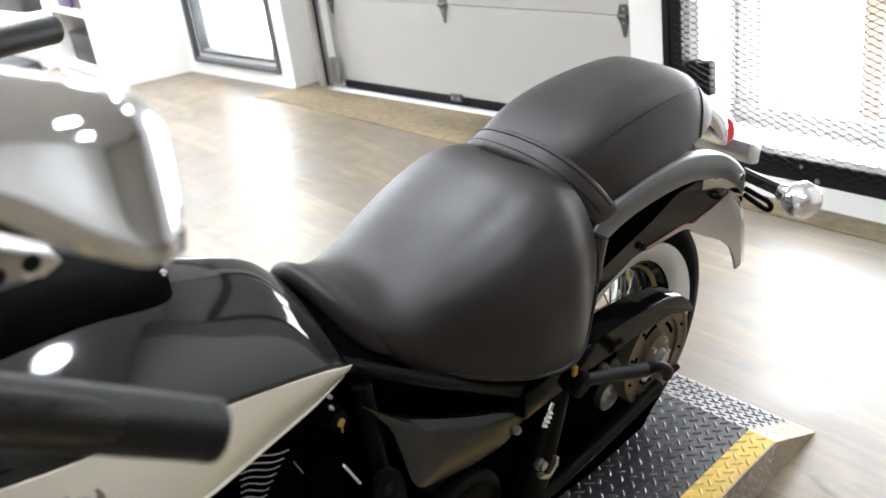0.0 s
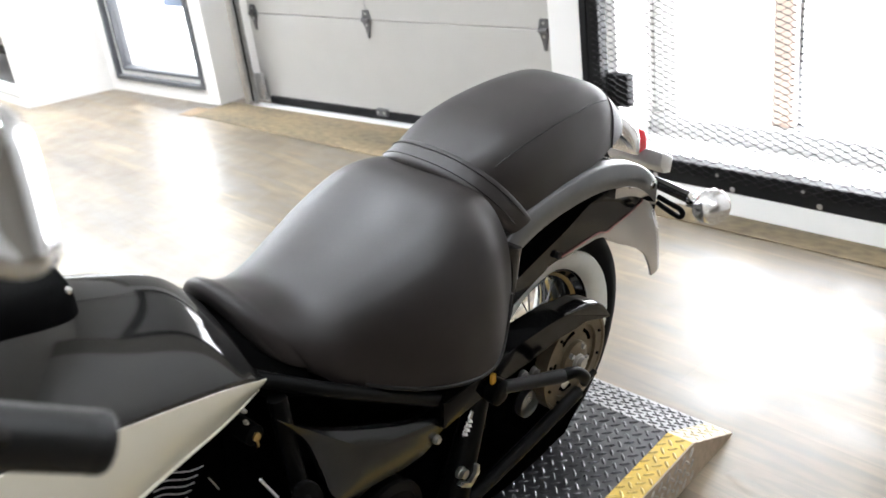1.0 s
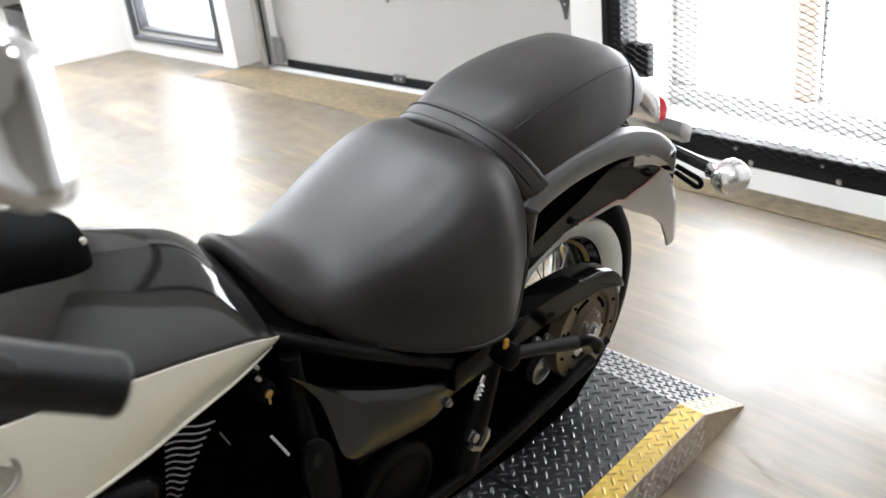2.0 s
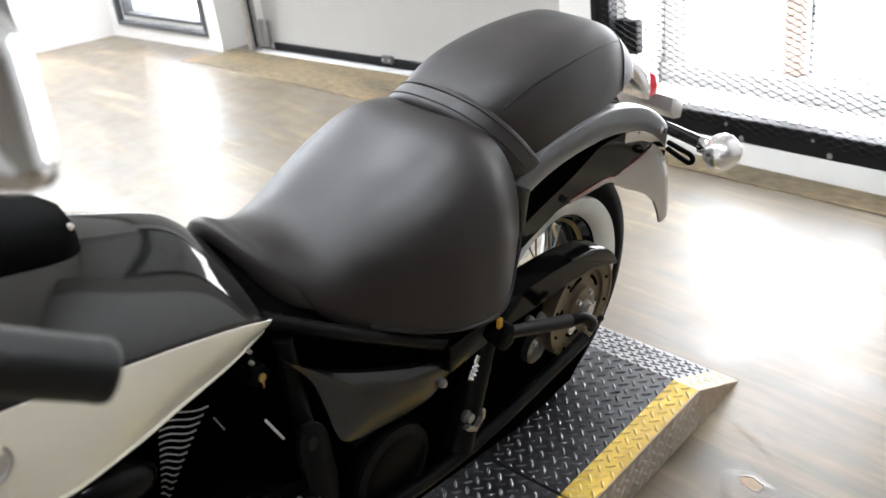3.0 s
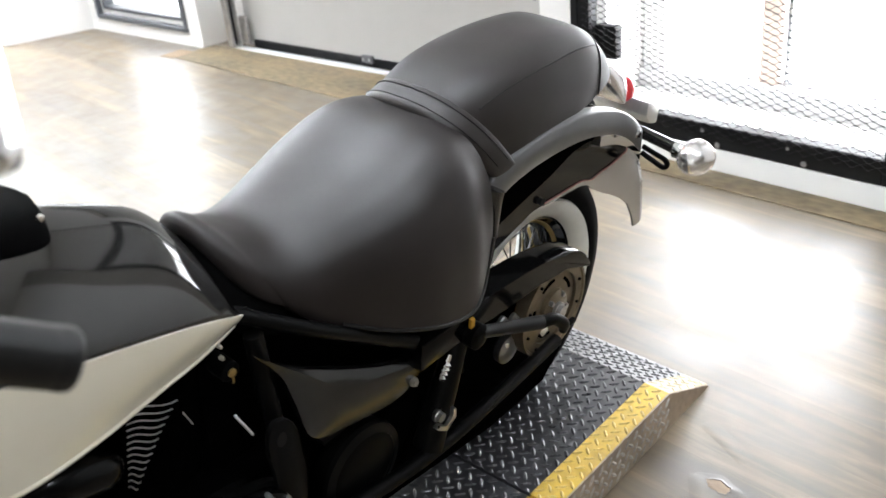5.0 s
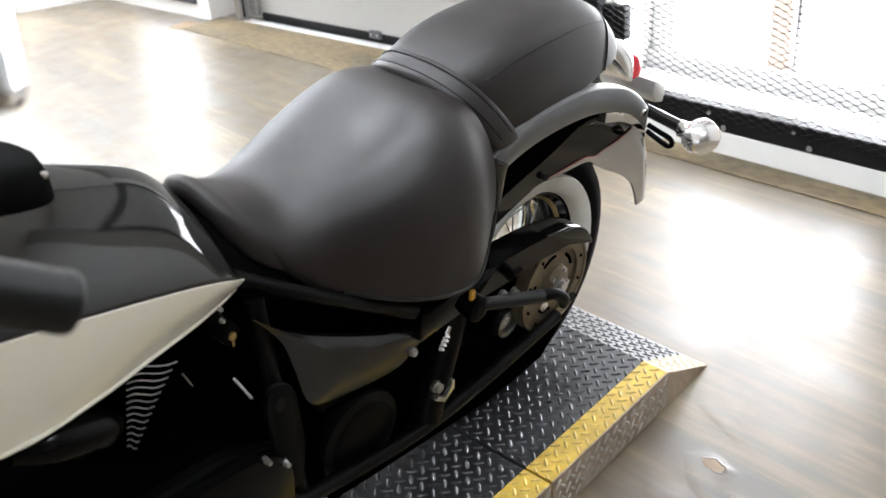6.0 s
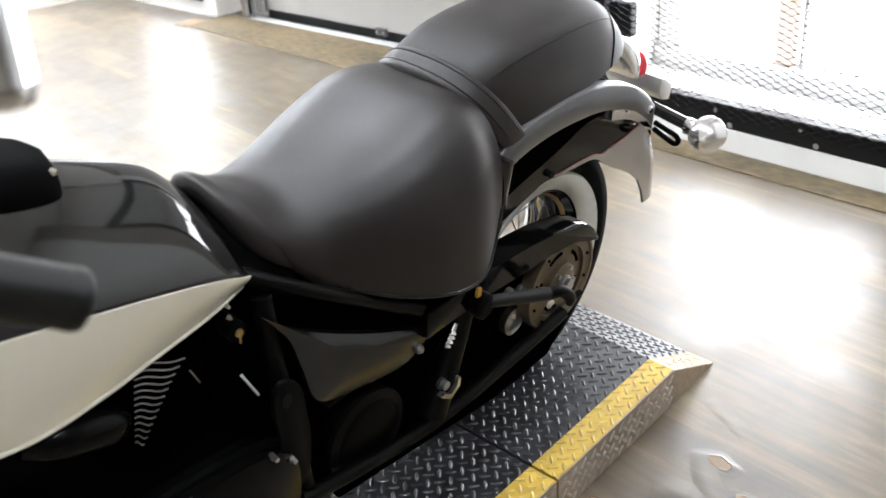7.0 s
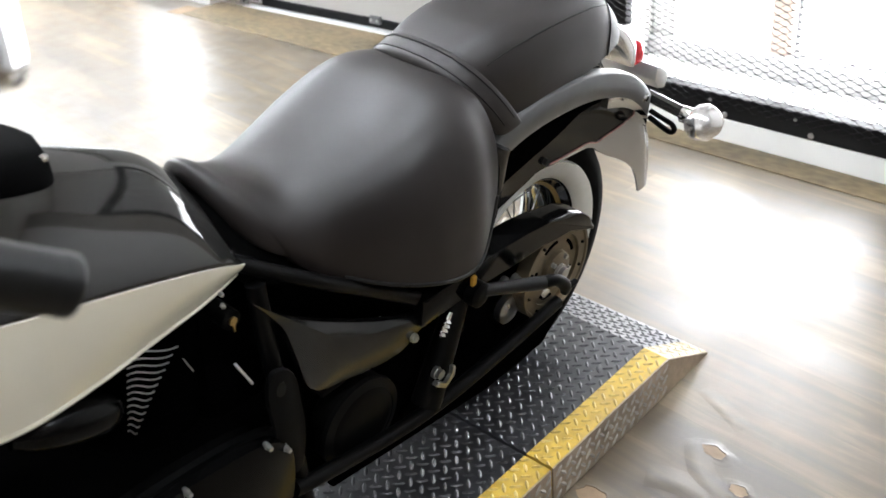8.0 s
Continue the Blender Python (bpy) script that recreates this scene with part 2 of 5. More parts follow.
def skin(rings, cap=True, closed=True, bm=None):
    """Faces between rings of equal length."""
    bm = bm or bmesh.new()
    vs = [[bm.verts.new(p) for p in r] for r in rings]
    n = len(rings[0])
    for a, b in zip(vs, vs[1:]):
        for i in range(n if closed else n - 1):
            j = (i + 1) % n
            bm.faces.new((a[i], a[j], b[j], b[i]))
    if cap and closed:
        bm.faces.new(vs[0])
        bm.faces.new(vs[-1])
    return bm


def spline(keys, n):
    """Smooth samples through rows of numbers (Catmull-Rom)."""
    k = np.array(keys, float)
    out = []
    for t in np.linspace(0, len(k) - 1, n):
        i = min(int(t), len(k) - 2)
        u = t - i
        p0, p1, p2, p3 = k[max(i - 1, 0)], k[i], k[i + 1], k[min(i + 2, len(k) - 1)]
        out.append(0.5 * (2 * p1 + (p2 - p0) * u + (2 * p0 - 5 * p1 + 4 * p2 - p3) * u * u + (3 * p1 - p0 - 3 * p2 + p3) * u ** 3))
    return out


def tube(points, radius, n=14, steps=None, bm=None, cap=True):
    """A round bar along a smooth line; radius a number or one for each key."""
    rad = radius if isinstance(radius, (list, tuple)) else [radius] * len(points)
    keys = [(*p, r) for p, r in zip(points, rad)]
    rows = spline(keys, steps or max(2, 6 * (len(points) - 1) + 1)) if len(points) > 2 else keys
    rings = []
    pts = [Vector(r[:3]) for r in rows]
    side = None
    for i, r in enumerate(rows):
        d = (pts[min(i + 1, len(pts) - 1)] - pts[max(i - 1, 0)]).normalized()
        ref = side if side is not None else (Vector((0, 0, 1)) if abs(d.z) < 0.9 else Vector((1, 0, 0)))
        a = d.cross(ref).normalized() if side is None else (ref - d * ref.dot(d)).normalized()
        side = a
        b = d.cross(a)
        rings.append([pts[i] + (a * math.cos(2 * math.pi * j / n) + b * math.sin(2 * math.pi * j / n)) * r[3] for j in range(n)])
    own = skin(rings, cap)
    return join(own, bm)


def lathe(profile, n=40, axis="x", centre=(0, 0, 0), bm=None, closed=False, arc=1.0):
    """Turns rows of (along the axis, radius) round it."""
    rings = []
    m = n if arc == 1.0 else n + 1
    for a, r in profile:
        ring = []
        for i in range(m):
            t = 2 * math.pi * arc * i / n
            c, s = r * math.cos(t), r * math.sin(t)
            p = {"x": (a, c, s), "y": (c, a, s), "z": (c, s, a)}[axis]
            ring.append(Vector(p) + Vector(centre))
        rings.append(ring)
    if closed:
        rings.append(rings[0])
    own = skin(rings, cap=not closed, closed=arc == 1.0)
    bmesh.ops.remove_doubles(own, verts=own.verts[:], dist=1e-5)
    return join(own, bm)


def bolt(at, axis="x", r=0.008, h=0.006, bm=None):
    prof = [(-0.002, r * 1.25), (h * 0.4, r * 1.25), (h * 0.4, r), (h, r * 0.92), (h, r * 0.3)]
    return lathe(prof, 12, axis, at, bm)


def slab(outline, x0, x1, bevel=0.0):
    """A plate in the y-z plane, from x0 to x1."""
    bm = bmesh.new()
    lo = [bm.verts.new((x0, y, z)) for y, z in outline]
    hi = [bm.verts.new((x1, y, z)) for y, z in outline]
    n = len(outline)
    bm.faces.new(lo)
    bm.faces.new(hi)
    for i in range(n):
        j = (i + 1) % n
        bm.faces.new((lo[i], lo[j], hi[j], hi[i]))
    if bevel:
        bmesh.ops.bevel(bm, geom=bm.edges[:], offset=bevel, segments=2, affect="EDGES", profile=0.5)
    return bm


# ---- the room ----
XL, XR, YB, YW, YD, YM, HC = -8.5, 5.0, -5.0, 3.0, 3.134, 2.711, 3.0
tagged(part("floor", box(XL, YB, -0.08, XR, 3.3, 0.0), FLOOR), "worn wood-look vinyl floor, glossy under the windows", "floor", kind="structure")
tagged(part("ceiling", box(XL, YB, HC, XR, 3.5, HC + 0.1), WALL), "plain white ceiling", "ceiling", kind="structure")
tagged(part("wall_west", box(XL - 0.15, YB, 0, XL, 3.5, HC), WALL), "plain white painted wall", "wall", kind="structure")
# out of view; brown instead of white to hold back fill light
tagged(part("wall_east", box(XR, YB, 0, XR + 0.15, 3.5, HC), WALL_DARK), "unseen wall, browned to keep the bike's near side dark", "wall", kind="structure")
tagged(part("wall_south", box(XL, YB - 0.15, 0, XR, YB, HC), WALL), "plain white painted wall", "wall", kind="structure")

# north wall: solid west part, window, garage opening, pier, storefront
WX0, WX1, WZ0, WZ1 = -5.335, -4.455, 0.075, 2.05
DX0, DX1, DZ1 = -4.347, -2.151, 2.3
wall = thing("wall_north", "white painted wall with window and door openings", "wall", kind="structure")
bm = box(XL, YW, 0, WX0, 3.3, HC)
box(WX1, YW, 0, DX0, 3.3, HC, bm=bm)
box(WX0, YW, 0, WX1, 3.3, WZ0, bm=bm)
box(WX0, YW, WZ1, WX1, 3.3, HC, bm=bm)
box(DX0, YW, DZ1, DX1, 3.3, HC, bm=bm)
box(DX1, YW, 0, -1.86, 3.3, HC, bm=bm)
box(DX0, 3.16, 0, -4.12, 3.3, DZ1, bm=bm)
box(DX1 - 0.06, 3.185, 0, DX1, 3.3, DZ1, bm=bm)
part("wall", bm, WALL, wall, smooth=False)
# the storefront bay stands a little askew to the garage door
BAY = pose(0, 2.652, 0, 0, 0, -4.8) @ Matrix.Translation((0, -2.70, 0))
bm = box(-1.90, 3.13, 0, -0.66, 3.3, 0.12)
box(-1.90, 3.13, 1.40, -0.66, 3.3, HC, bm=bm)
part("wall", bm, WALL, wall, smooth=False).matrix_local = BAY
part("wall", box(-0.40, 2.735, 0, XR, 3.5, HC), WALL, wall, smooth=False)
part("wall_panel", box(-0.70, 2.733, 0, -0.40, 3.5, HC), WALL_DARK, wall, "dark brown painted wall section", smooth=False)

# window: dark outer frame, white sash line, dark inner frame, glass
win = thing("window_1", "tall grey-framed window in a white wall", "window", kind="structure")


def ring_frame(name, x0, x1, z0, z1, w, y0, y1, mat, parent):
    bm = box(x0, y0, z0, x0 + w, y1, z1, 0.004)
    box(x1 - w, y0, z0, x1, y1, z1, 0.004, bm)
    box(x0 + w, y0, z0, x1 - w, y1, z0 + w, 0.004, bm)
    box(x0 + w, y0, z1 - w, x1 - w, y1, z1, 0.004, bm)
    return part(name, bm, mat, parent, smooth=False)


ring_frame("frame", WX0, WX1, WZ0, WZ1, 0.024, YW - 0.012, YW + 0.1, FRAME_GREY, win)
ring_frame("sash", WX0 + 0.024, WX1 - 0.024, WZ0 + 0.024, WZ1 - 0.024, 0.026, YW + 0.02, YW + 0.09, TRIM_WHITE, win)
ring_frame("inner_frame", WX0 + 0.050, WX1 - 0.050, WZ0 + 0.050, WZ1 - 0.050, 0.020, YW + 0.012, YW + 0.08, FRAME_GREY, win)
pane = part("pane", box(WX0 + 0.070, YW + 0.045, WZ0 + 0.070, WX1 - 0.070, YW + 0.051, WZ1 - 0.070), GLASS, win, smooth=False)
pane.visible_shadow = False
part("sticker", box(-4.735, YW + 0.040, 0.515, -4.545, YW + 0.0445, 0.70, 0.001), material("pale_blue_film", (0.28, 0.36, 0.5), 0.5, vary=0.1), win, "pale blue sticker on the glass")

# daylight beyond the openings
tagged(part("backdrop", box(XL, 4.6, -1.2, XR, 4.65, 4.0), DAY, smooth=False), "overexposed white daylight outside", "sky", kind="structure")

# garage door of wide panels
gd = thing("garage_door", "white sectional garage door with steel hinges", "garage door", kind="structure")
edges = [0.03, 0.48, 0.94, 1.40, 1.86, 2.32]
for z0, z1 in zip(edges, edges[1:]):
    part("panel", box(-4.13, YD, z0 + 0.0015, DX1 - 0.045, YD + 0.045, z1 - 0.0015, 0.003), DOOR_DIMMED, gd, smooth=False)
part("bottom_seal", box(-4.073, YD - 0.012, 0.004, DX1 - 0.05, YD + 0.04, 0.046, 0.006), SEAL, gd, "black rubber bottom seal")
tagged(part("threshold", box(-4.16, YD - 0.07, 0.0, DX1 - 0.02, YD - 0.02, 0.008, 0.003), ALU), "aluminium floor threshold at the garage door", "threshold", kind="structure")
bm = box(-4.347, 2.80, 0.0, DX1 + 0.29, YD - 0.07, 0.004, 0.001)
for v in bm.verts:
    if v.co.y < 2.9:
        v.co.y += 0.015 - 0.062 * (v.co.x + 4.347)
tagged(part("floor_strip", bm, STRIP), "bare brown board strip along the garage door", "floor strip", kind="structure")
bm = box(-2.0, 2.585, 0.0, -0.70, 2.701, 0.004, 0.001)
bm.transform(BAY)
box(-0.70, 2.62, 0.0, XR, 2.735, 0.004, 0.001, bm)
tagged(part("floor_strip", bm, STRIP), "bare brown board strip below the mesh screen", "floor strip", kind="structure")

tagged(part("floor_patch", box(-4.46, 2.80, 0.0, -4.352, 2.93, 0.003, 0.001), BACKING), "pale worn scrap of vinyl at the board end", "floor damage", kind="structure")

# ---- platform ----
PX0, PX1, PZ = -1.40, -0.785, 0.09
PYS, PYB, PYE = 1.083, 1.495, 1.675
YEL = 0.062


def lugs(name, x0, x1, y0, y1, place, mat, parent, origin, edge=0.003):
    """Raised lens-shaped lugs, turned by turns one way and the other; place maps (u, v, height) to the plate."""
    verts, faces = [], []
    c = math.sqrt(0.5)
    n = int((x1 - x0 + y1 - y0) / 0.02) + 30
    for i in range(-n, n):
        for j in range(-n, n):
            u = origin[0] + (i - j) * 0.01425
            v = origin[1] + (i + j) * 0.0160
            if not (x0 + edge < u <= x1 - edge and y0 + edge < v < y1 - edge):
                continue
            du, dv = (c, c) if (i + j) % 2 else (c, -c)
            L, W, H = 0.0128, 0.0036, 0.0028
            k = len(verts)
            for a, b, h in ((L, 0, 0), (L * 0.5, W, 0), (-L * 0.5, W, 0), (-L, 0, 0), (-L * 0.5, -W, 0), (L * 0.5, -W, 0),
                            (L * 0.62, 0, H), (0, W * 0.3, H), (-L * 0.62, 0, H), (0, -W * 0.3, H)):
                verts.append(place(min(x1, max(x0, u + a * du - b * dv)), min(y1, max(y0, v + a * dv + b * du)), h))
            faces += [(k, k + 1, k + 6), (k + 1, k + 7, k + 6), (k + 1, k + 2, k + 7), (k + 2, k + 8, k + 7), (k + 2, k + 3, k + 8),
                      (k + 3, k + 4, k + 8), (k + 4, k + 9, k + 8), (k + 4, k + 5, k + 9), (k + 5, k + 6, k + 9), (k + 5, k, k + 6),
                      (k + 6, k + 7, k + 8, k + 9)]
    me = bpy.data.meshes.new(name)
    me.from_pydata(verts, [], faces)
    me.materials.append(mat)
    ob = new(name, me)
    ob.parent = parent
    ob["kind"] = "stuff"
    return ob


def ramp_height(v):
    return PZ if v < PYB else PZ + (0.004 - PZ) * (v - PYB) / (PYE - PYB)


def askew(x, y, z):
    """The plates are cut a little off square."""
    return Vector((x, y - (0.05 + 0.085 * max(0.0, y - PYS)) * (x - PX1), z))


def askew_bm(bm):
    for v in bm.verts:
        v.co = askew(*v.co)
    return bm


def deck(y0, y1, ramp, label):
    d = thing("display_platform", label, "platform", group="platform sections")
    end = PYE if ramp else y1

    def outline(lift=0.0):
        if ramp:
            return [(y0, 0.002), (y0, PZ + lift), (PYB, PZ + lift), (PYE, 0.004 + lift), (PYE, 0.0)]
        return [(y0, 0.002), (y0, PZ + lift), (y1, PZ + lift), (y1, 0.002)]

    part("deck_plate", askew_bm(slab(outline(), PX0 + YEL, PX1 - YEL)), PLATE_BLACK, d, smooth=False)
    for a, b in ((PX0 + 0.003, PX0 + YEL), (PX1 - YEL, PX1 - 0.003)):
        flat = [(y0, 0.002), (y0, PZ), (min(end, PYB), PZ), (min(end, PYB), 0.002)]
        part("edge_stripe", askew_bm(slab(flat, a, b)), PLATE_YELLOW, d, "worn yellow painted edge", smooth=False)
        if ramp:
            part("ramp_edge", askew_bm(slab([(PYB, 0.002), (PYB, PZ), (PYE, 0.004), (PYE, 0.0)], a, b)), PLATE_WORN, d, "pale worn ramp edge", smooth=False)
    for a, b in ((PX0, PX0 + 0.003), (PX1 - 0.003, PX1)):
        part("side_skirt", askew_bm(slab(outline(-0.001), a, b)), PLATE_RAW, d, "scuffed bare metal skirt", smooth=False)
    top = lambda u, v, h: askew(u, v, ramp_height(v) + h if ramp else PZ + h)
    o = (-1.025, 1.436)
    lugs("tread_pattern", PX0 + YEL, PX1 - YEL, y0, end, top, LUG_BLACK, d, o, edge=0.0)
    flat_end = min(end, PYB)
    lugs("tread_pattern", PX1 - YEL, PX1, y0, flat_end, top, LUG_YELLOW, d, o, edge=0.001)
    lugs("tread_pattern", PX0, PX0 + YEL, y0, flat_end, top, LUG_YELLOW, d, o, edge=0.001)
    if ramp:
        lugs("tread_pattern", PX1 - YEL, PX1, PYB, PYE, top, LUG_WORN, d, o, edge=0.006)
    side = lambda u, v, h: askew(PX1 + h, v, u)
    lugs("tread_pattern", 0.0, PZ, y0, PYB if ramp else y1, side, LUG_RAW, d, o, edge=0.004)
    return d


deck(PYS, PYE, True, "black tread-plate ramp section with yellow edges")
deck(-1.0, PYS - 0.006, False, "black tread-plate platform section with yellow edges")

# ---- the motorcycle: y runs back from the rear axle, x to its left side ----
LEAN = 8.0
RA, ZA, YAX = 0.275, 0.290, 0.040
bike = thing("motorcycle", "black and cream cruiser motorcycle leaning on a tread-plate platform", "motorcycle",
             Matrix.Translation((-1.101, 1.241, 0.0725)) @ pose(0, 0, 0, 0, LEAN, 0) @ Matrix.Scale(1.017, 4))


def arch(keys, n_along, n_round, rake=None):
    """Rings across the bike through rows of (y, half width, top z, edge z, fullness of the side, fullness of the top)."""
    rings = []
    for y, w, zt, zb, es, et in spline(keys, n_along):
        ring = []
        for i in range(n_round + 1):
            a = math.pi * i / n_round
            c, s = math.cos(a), abs(math.sin(a))
            z = zb + (zt - zb) * s ** et
            ring.append(Vector((w * math.copysign(abs(c) ** es, c), y + (rake(y) * (zt - z) if rake else 0), z)))
        for i in range(1, 8):
            ring.append(Vector((-w + 2 * w * i / 8, ring[0].y, zb - 0.004)))
        rings.append(ring)
    return rings


# rider's seat: narrow nose, broad bucket
SEAT = [(-0.641, 0.072, 0.733, 0.672, 1.0, 1.7), (-0.638, 0.088, 0.742, 0.654, 1.0, 1.7), (-0.630, 0.100, 0.747, 0.640, 1.0, 1.65), (-0.614, 0.107, 0.741, 0.628, 0.97, 1.5),
        (-0.588, 0.113, 0.722, 0.614, 0.92, 1.2), (-0.539, 0.124, 0.702, 0.594, 0.84, 0.95), (-0.494, 0.137, 0.703, 0.570, 0.76, 0.87),
        (-0.427, 0.164, 0.714, 0.536, 0.66, 0.78), (-0.358, 0.184, 0.733, 0.511, 0.58, 0.78), (-0.296, 0.187, 0.756, 0.493, 0.58, 0.76),
        (-0.252, 0.183, 0.762, 0.495, 0.59, 0.73), (-0.215, 0.169, 0.758, 0.525, 0.62, 0.75), (-0.194, 0.161, 0.746, 0.578, 0.62, 0.74)]
seat = part("seat", skin(arch(SEAT, 60, 48, lambda y: 0.42 * min(1, max(0, (-0.53 - y) / 0.08)))), LEATHER, bike, "smooth black leather rider's seat", sharp=60)


# black wedge standing in for the shadow below the seat nose
NOSE_SHADE = [(-0.650, 0.084, 0.716, 0.634, 1.0, 1.5), (-0.642, 0.092, 0.724, 0.628, 1.0, 1.5), (-0.630, 0.100, 0.724, 0.616, 1.0, 1.5), (-0.605, 0.106, 0.708, 0.602, 0.95, 1.4),
        (-0.560, 0.110, 0.680, 0.585, 0.9, 1.1)]
part("nose_shade", skin(arch(NOSE_SHADE, 24, 24)), MATTE_BLACK, seat, "matt black wedge for the shaded pan below the seat nose", sharp=60)


def edge_bead(rows, radius, side, lift=0.0):
    return tube([(side * (r[1] + lift), r[0], r[3] + 0.002) for r in rows], radius, 8)


for s in (1, -1):
    part("piping", edge_bead(SEAT[6:], 0.0035, s), VINYL_SIDE, seat, "raised seam along the seat edge")

# pillion pad and its strap
PILLION = [(-0.215, 0.098, 0.768, 0.687, 0.74, 0.78), (-0.202, 0.106, 0.776, 0.669, 0.68, 0.72), (-0.170, 0.111, 0.787, 0.662, 0.60, 0.64),
           (-0.105, 0.115, 0.802, 0.664, 0.54, 0.60), (0.004, 0.115, 0.809, 0.670, 0.50, 0.58), (0.118, 0.108, 0.806, 0.670, 0.50, 0.58),
           (0.177, 0.100, 0.790, 0.675, 0.50, 0.58), (0.233, 0.087, 0.746, 0.677, 0.52, 0.62), (0.270, 0.070, 0.708, 0.676, 0.62, 0.78),
           (0.299, 0.045, 0.688, 0.668, 0.70, 0.90)]
pillion = part("pillion_pad", skin(arch(PILLION, 56, 44, lambda y: 0.8 * min(1, max(0, (-0.04 - y) / 0.16)))), LEATHER, bike, "rounded black leather passenger pad", sharp=60)
for s in (1, -1):
    rows = [r for r in PILLION if -0.18 < r[0] < 0.2]
    part("side_seam", tube([(s * (r[1] * math.cos(0.72) ** r[4] + 0.0005), r[0] + 0.8 * min(1, max(0, (-0.04 - r[0]) / 0.16)) * (r[2] - r[3]) * (1 - math.sin(0.72) ** r[5]), r[3] + (r[2] - r[3]) * math.sin(0.72) ** r[5] + 0.0003) for r in rows], 0.0013, 8, 41), VINYL_SIDE, pillion, "stitched seam along the side")
def pad_seam(y, lift=0.0006):
    """A seam that lies on the pad across its rear."""
    k = next(n for n in range(len(PILLION) - 1) if PILLION[n][0] <= y <= PILLION[n + 1][0])
    f = (y - PILLION[k][0]) / (PILLION[k + 1][0] - PILLION[k][0])
    w, zt, zb, es, et = [PILLION[k][n] * (1 - f) + PILLION[k + 1][n] * f for n in range(1, 6)]
    out = []
    for n in range(33):
        a = math.pi * n / 32
        c, sn = math.cos(a), abs(math.sin(a))
        out.append(((w + lift) * math.copysign(abs(c) ** es, c), y, zb + (zt - zb + lift) * sn ** et))
    return out


part("rear_seam", tube(pad_seam(0.186, 0.001), 0.0018, 8, 66), VINYL_SIDE, pillion, "stitched rear seam")
STRAP = [(-0.236, 0.119, 0.762, 0.650, 0.80, 0.84), (-0.232, 0.123, 0.770, 0.648, 0.80, 0.84), (-0.214, 0.1245, 0.777, 0.650, 0.80, 0.84),
         (-0.196, 0.1235, 0.784, 0.655, 0.80, 0.84), (-0.191, 0.119, 0.781, 0.658, 0.80, 0.84)]
strap = part("seat_strap", skin(arch(STRAP, 14, 44, lambda y: 0.8)), LEATHER, bike, "stitched black strap across the seat")


def cross_line(y, w, zt, zb, es, et, lift, radius, a0=0.03, a1=0.97):
    pts = []
    for i in range(15):
        a = math.pi * (a0 + (a1 - a0) * i / 14)
        c, q = math.cos(a), abs(math.sin(a))
        z = zb + (zt + lift - zb) * q ** et
        pts.append(((w + lift) * math.copysign(abs(c) ** es, c), y + 0.8 * (zt + lift - z), z))
    return tube(pts, radius, 6, 57)


part("stitching", cross_line(-0.224, 0.1240, 0.773, 0.649, 0.80, 0.84, 0.0006, 0.0010), VINYL_SIDE, strap)
part("stitching", cross_line(-0.203, 0.1238, 0.782, 0.653, 0.80, 0.84, 0.0006, 0.0010), VINYL_SIDE, strap)


def tank_rings(keys, n_along, lower, side=1):
    rings = []
    for y, w, zt, zs, zb in spline(keys, n_along):
        if lower:
            pts = [Vector((side * (w * (0.86 + 0.14 * math.sin(math.pi * 0.5 * u)) + 0.0015), y, zb + (zs - zb) * u)) for u in np.linspace(0, 1, 9)]
            rings.append(pts + [Vector((side * w * 0.5, y, zs)), Vector((side * w * 0.5, y, zb))])
        else:
            ring = []
            for i in range(49):
                a = math.pi * i / 48
                c, q = math.cos(a), abs(math.sin(a))
                ring.append(Vector((w * math.copysign(abs(c) ** 1.38, c), y, zs + (zt - zs) * q ** 1.38)))
            ring += [Vector((-w * 0.72, y, zb + 0.02)), Vector((0, y, zb + 0.02)), Vector((w * 0.72, y, zb + 0.02))]
            rings.append(ring)
    return rings


BX, BY, BZ = 0.1655, -1.010, 0.728
TANK = [(-0.606, 0.096, 0.690, 0.638, 0.633), (-0.638, 0.110, 0.728, 0.654, 0.631), (-0.700, 0.128, 0.783, 0.686, 0.627), (-0.780, 0.145, 0.826, 0.718, 0.626),
        (-0.860, 0.158, 0.856, 0.745, 0.622), (-0.950, 0.168, 0.875, 0.772, 0.624), (-1.050, 0.165, 0.880, 0.790, 0.645), (-1.140, 0.135, 0.865, 0.795, 0.67),
        (-1.190, 0.080, 0.835, 0.790, 0.72)]
TANK_TOP = [(-0.606, 0.094, 0.646, 0.638, 0.633), (-0.630, 0.106, 0.668, 0.650, 0.631), (-0.642, 0.111, 0.700, 0.656, 0.630), (-0.650, 0.114, 0.738, 0.660, 0.629), (-0.662, 0.117, 0.756, 0.667, 0.629), (-0.700, 0.128, 0.790, 0.686, 0.627)] + TANK[3:]
tank = part("fuel_tank", skin(tank_rings(TANK_TOP, 56, False)), GLOSS_BLACK, bike, "glossy black teardrop fuel tank")
for s in (1, -1):
    panel = part("tank_panel", skin(tank_rings(TANK, 48, True, s)), CREAM, tank, "cream white lower tank panel")
    part("panel_lip", tube([(s * (r[1] * 0.862 + 0.001), r[0], r[4] + 0.0015) for r in TANK[1:-1]], 0.0035, 8, 40), CREAM, panel, "rolled lower lip")
    badge = lathe([(0.0, 0.003), (0.0, 0.026), (0.003, 0.026), (0.003, 0.022), (0.002, 0.021), (0.002, 0.016), (0.003, 0.015), (0.003, 0.003)], 32, "x", (BX if s > 0 else -BX - 0.003, BY, BZ))
    part("badge", badge, STEEL, tank, "plain round metal tank badge")

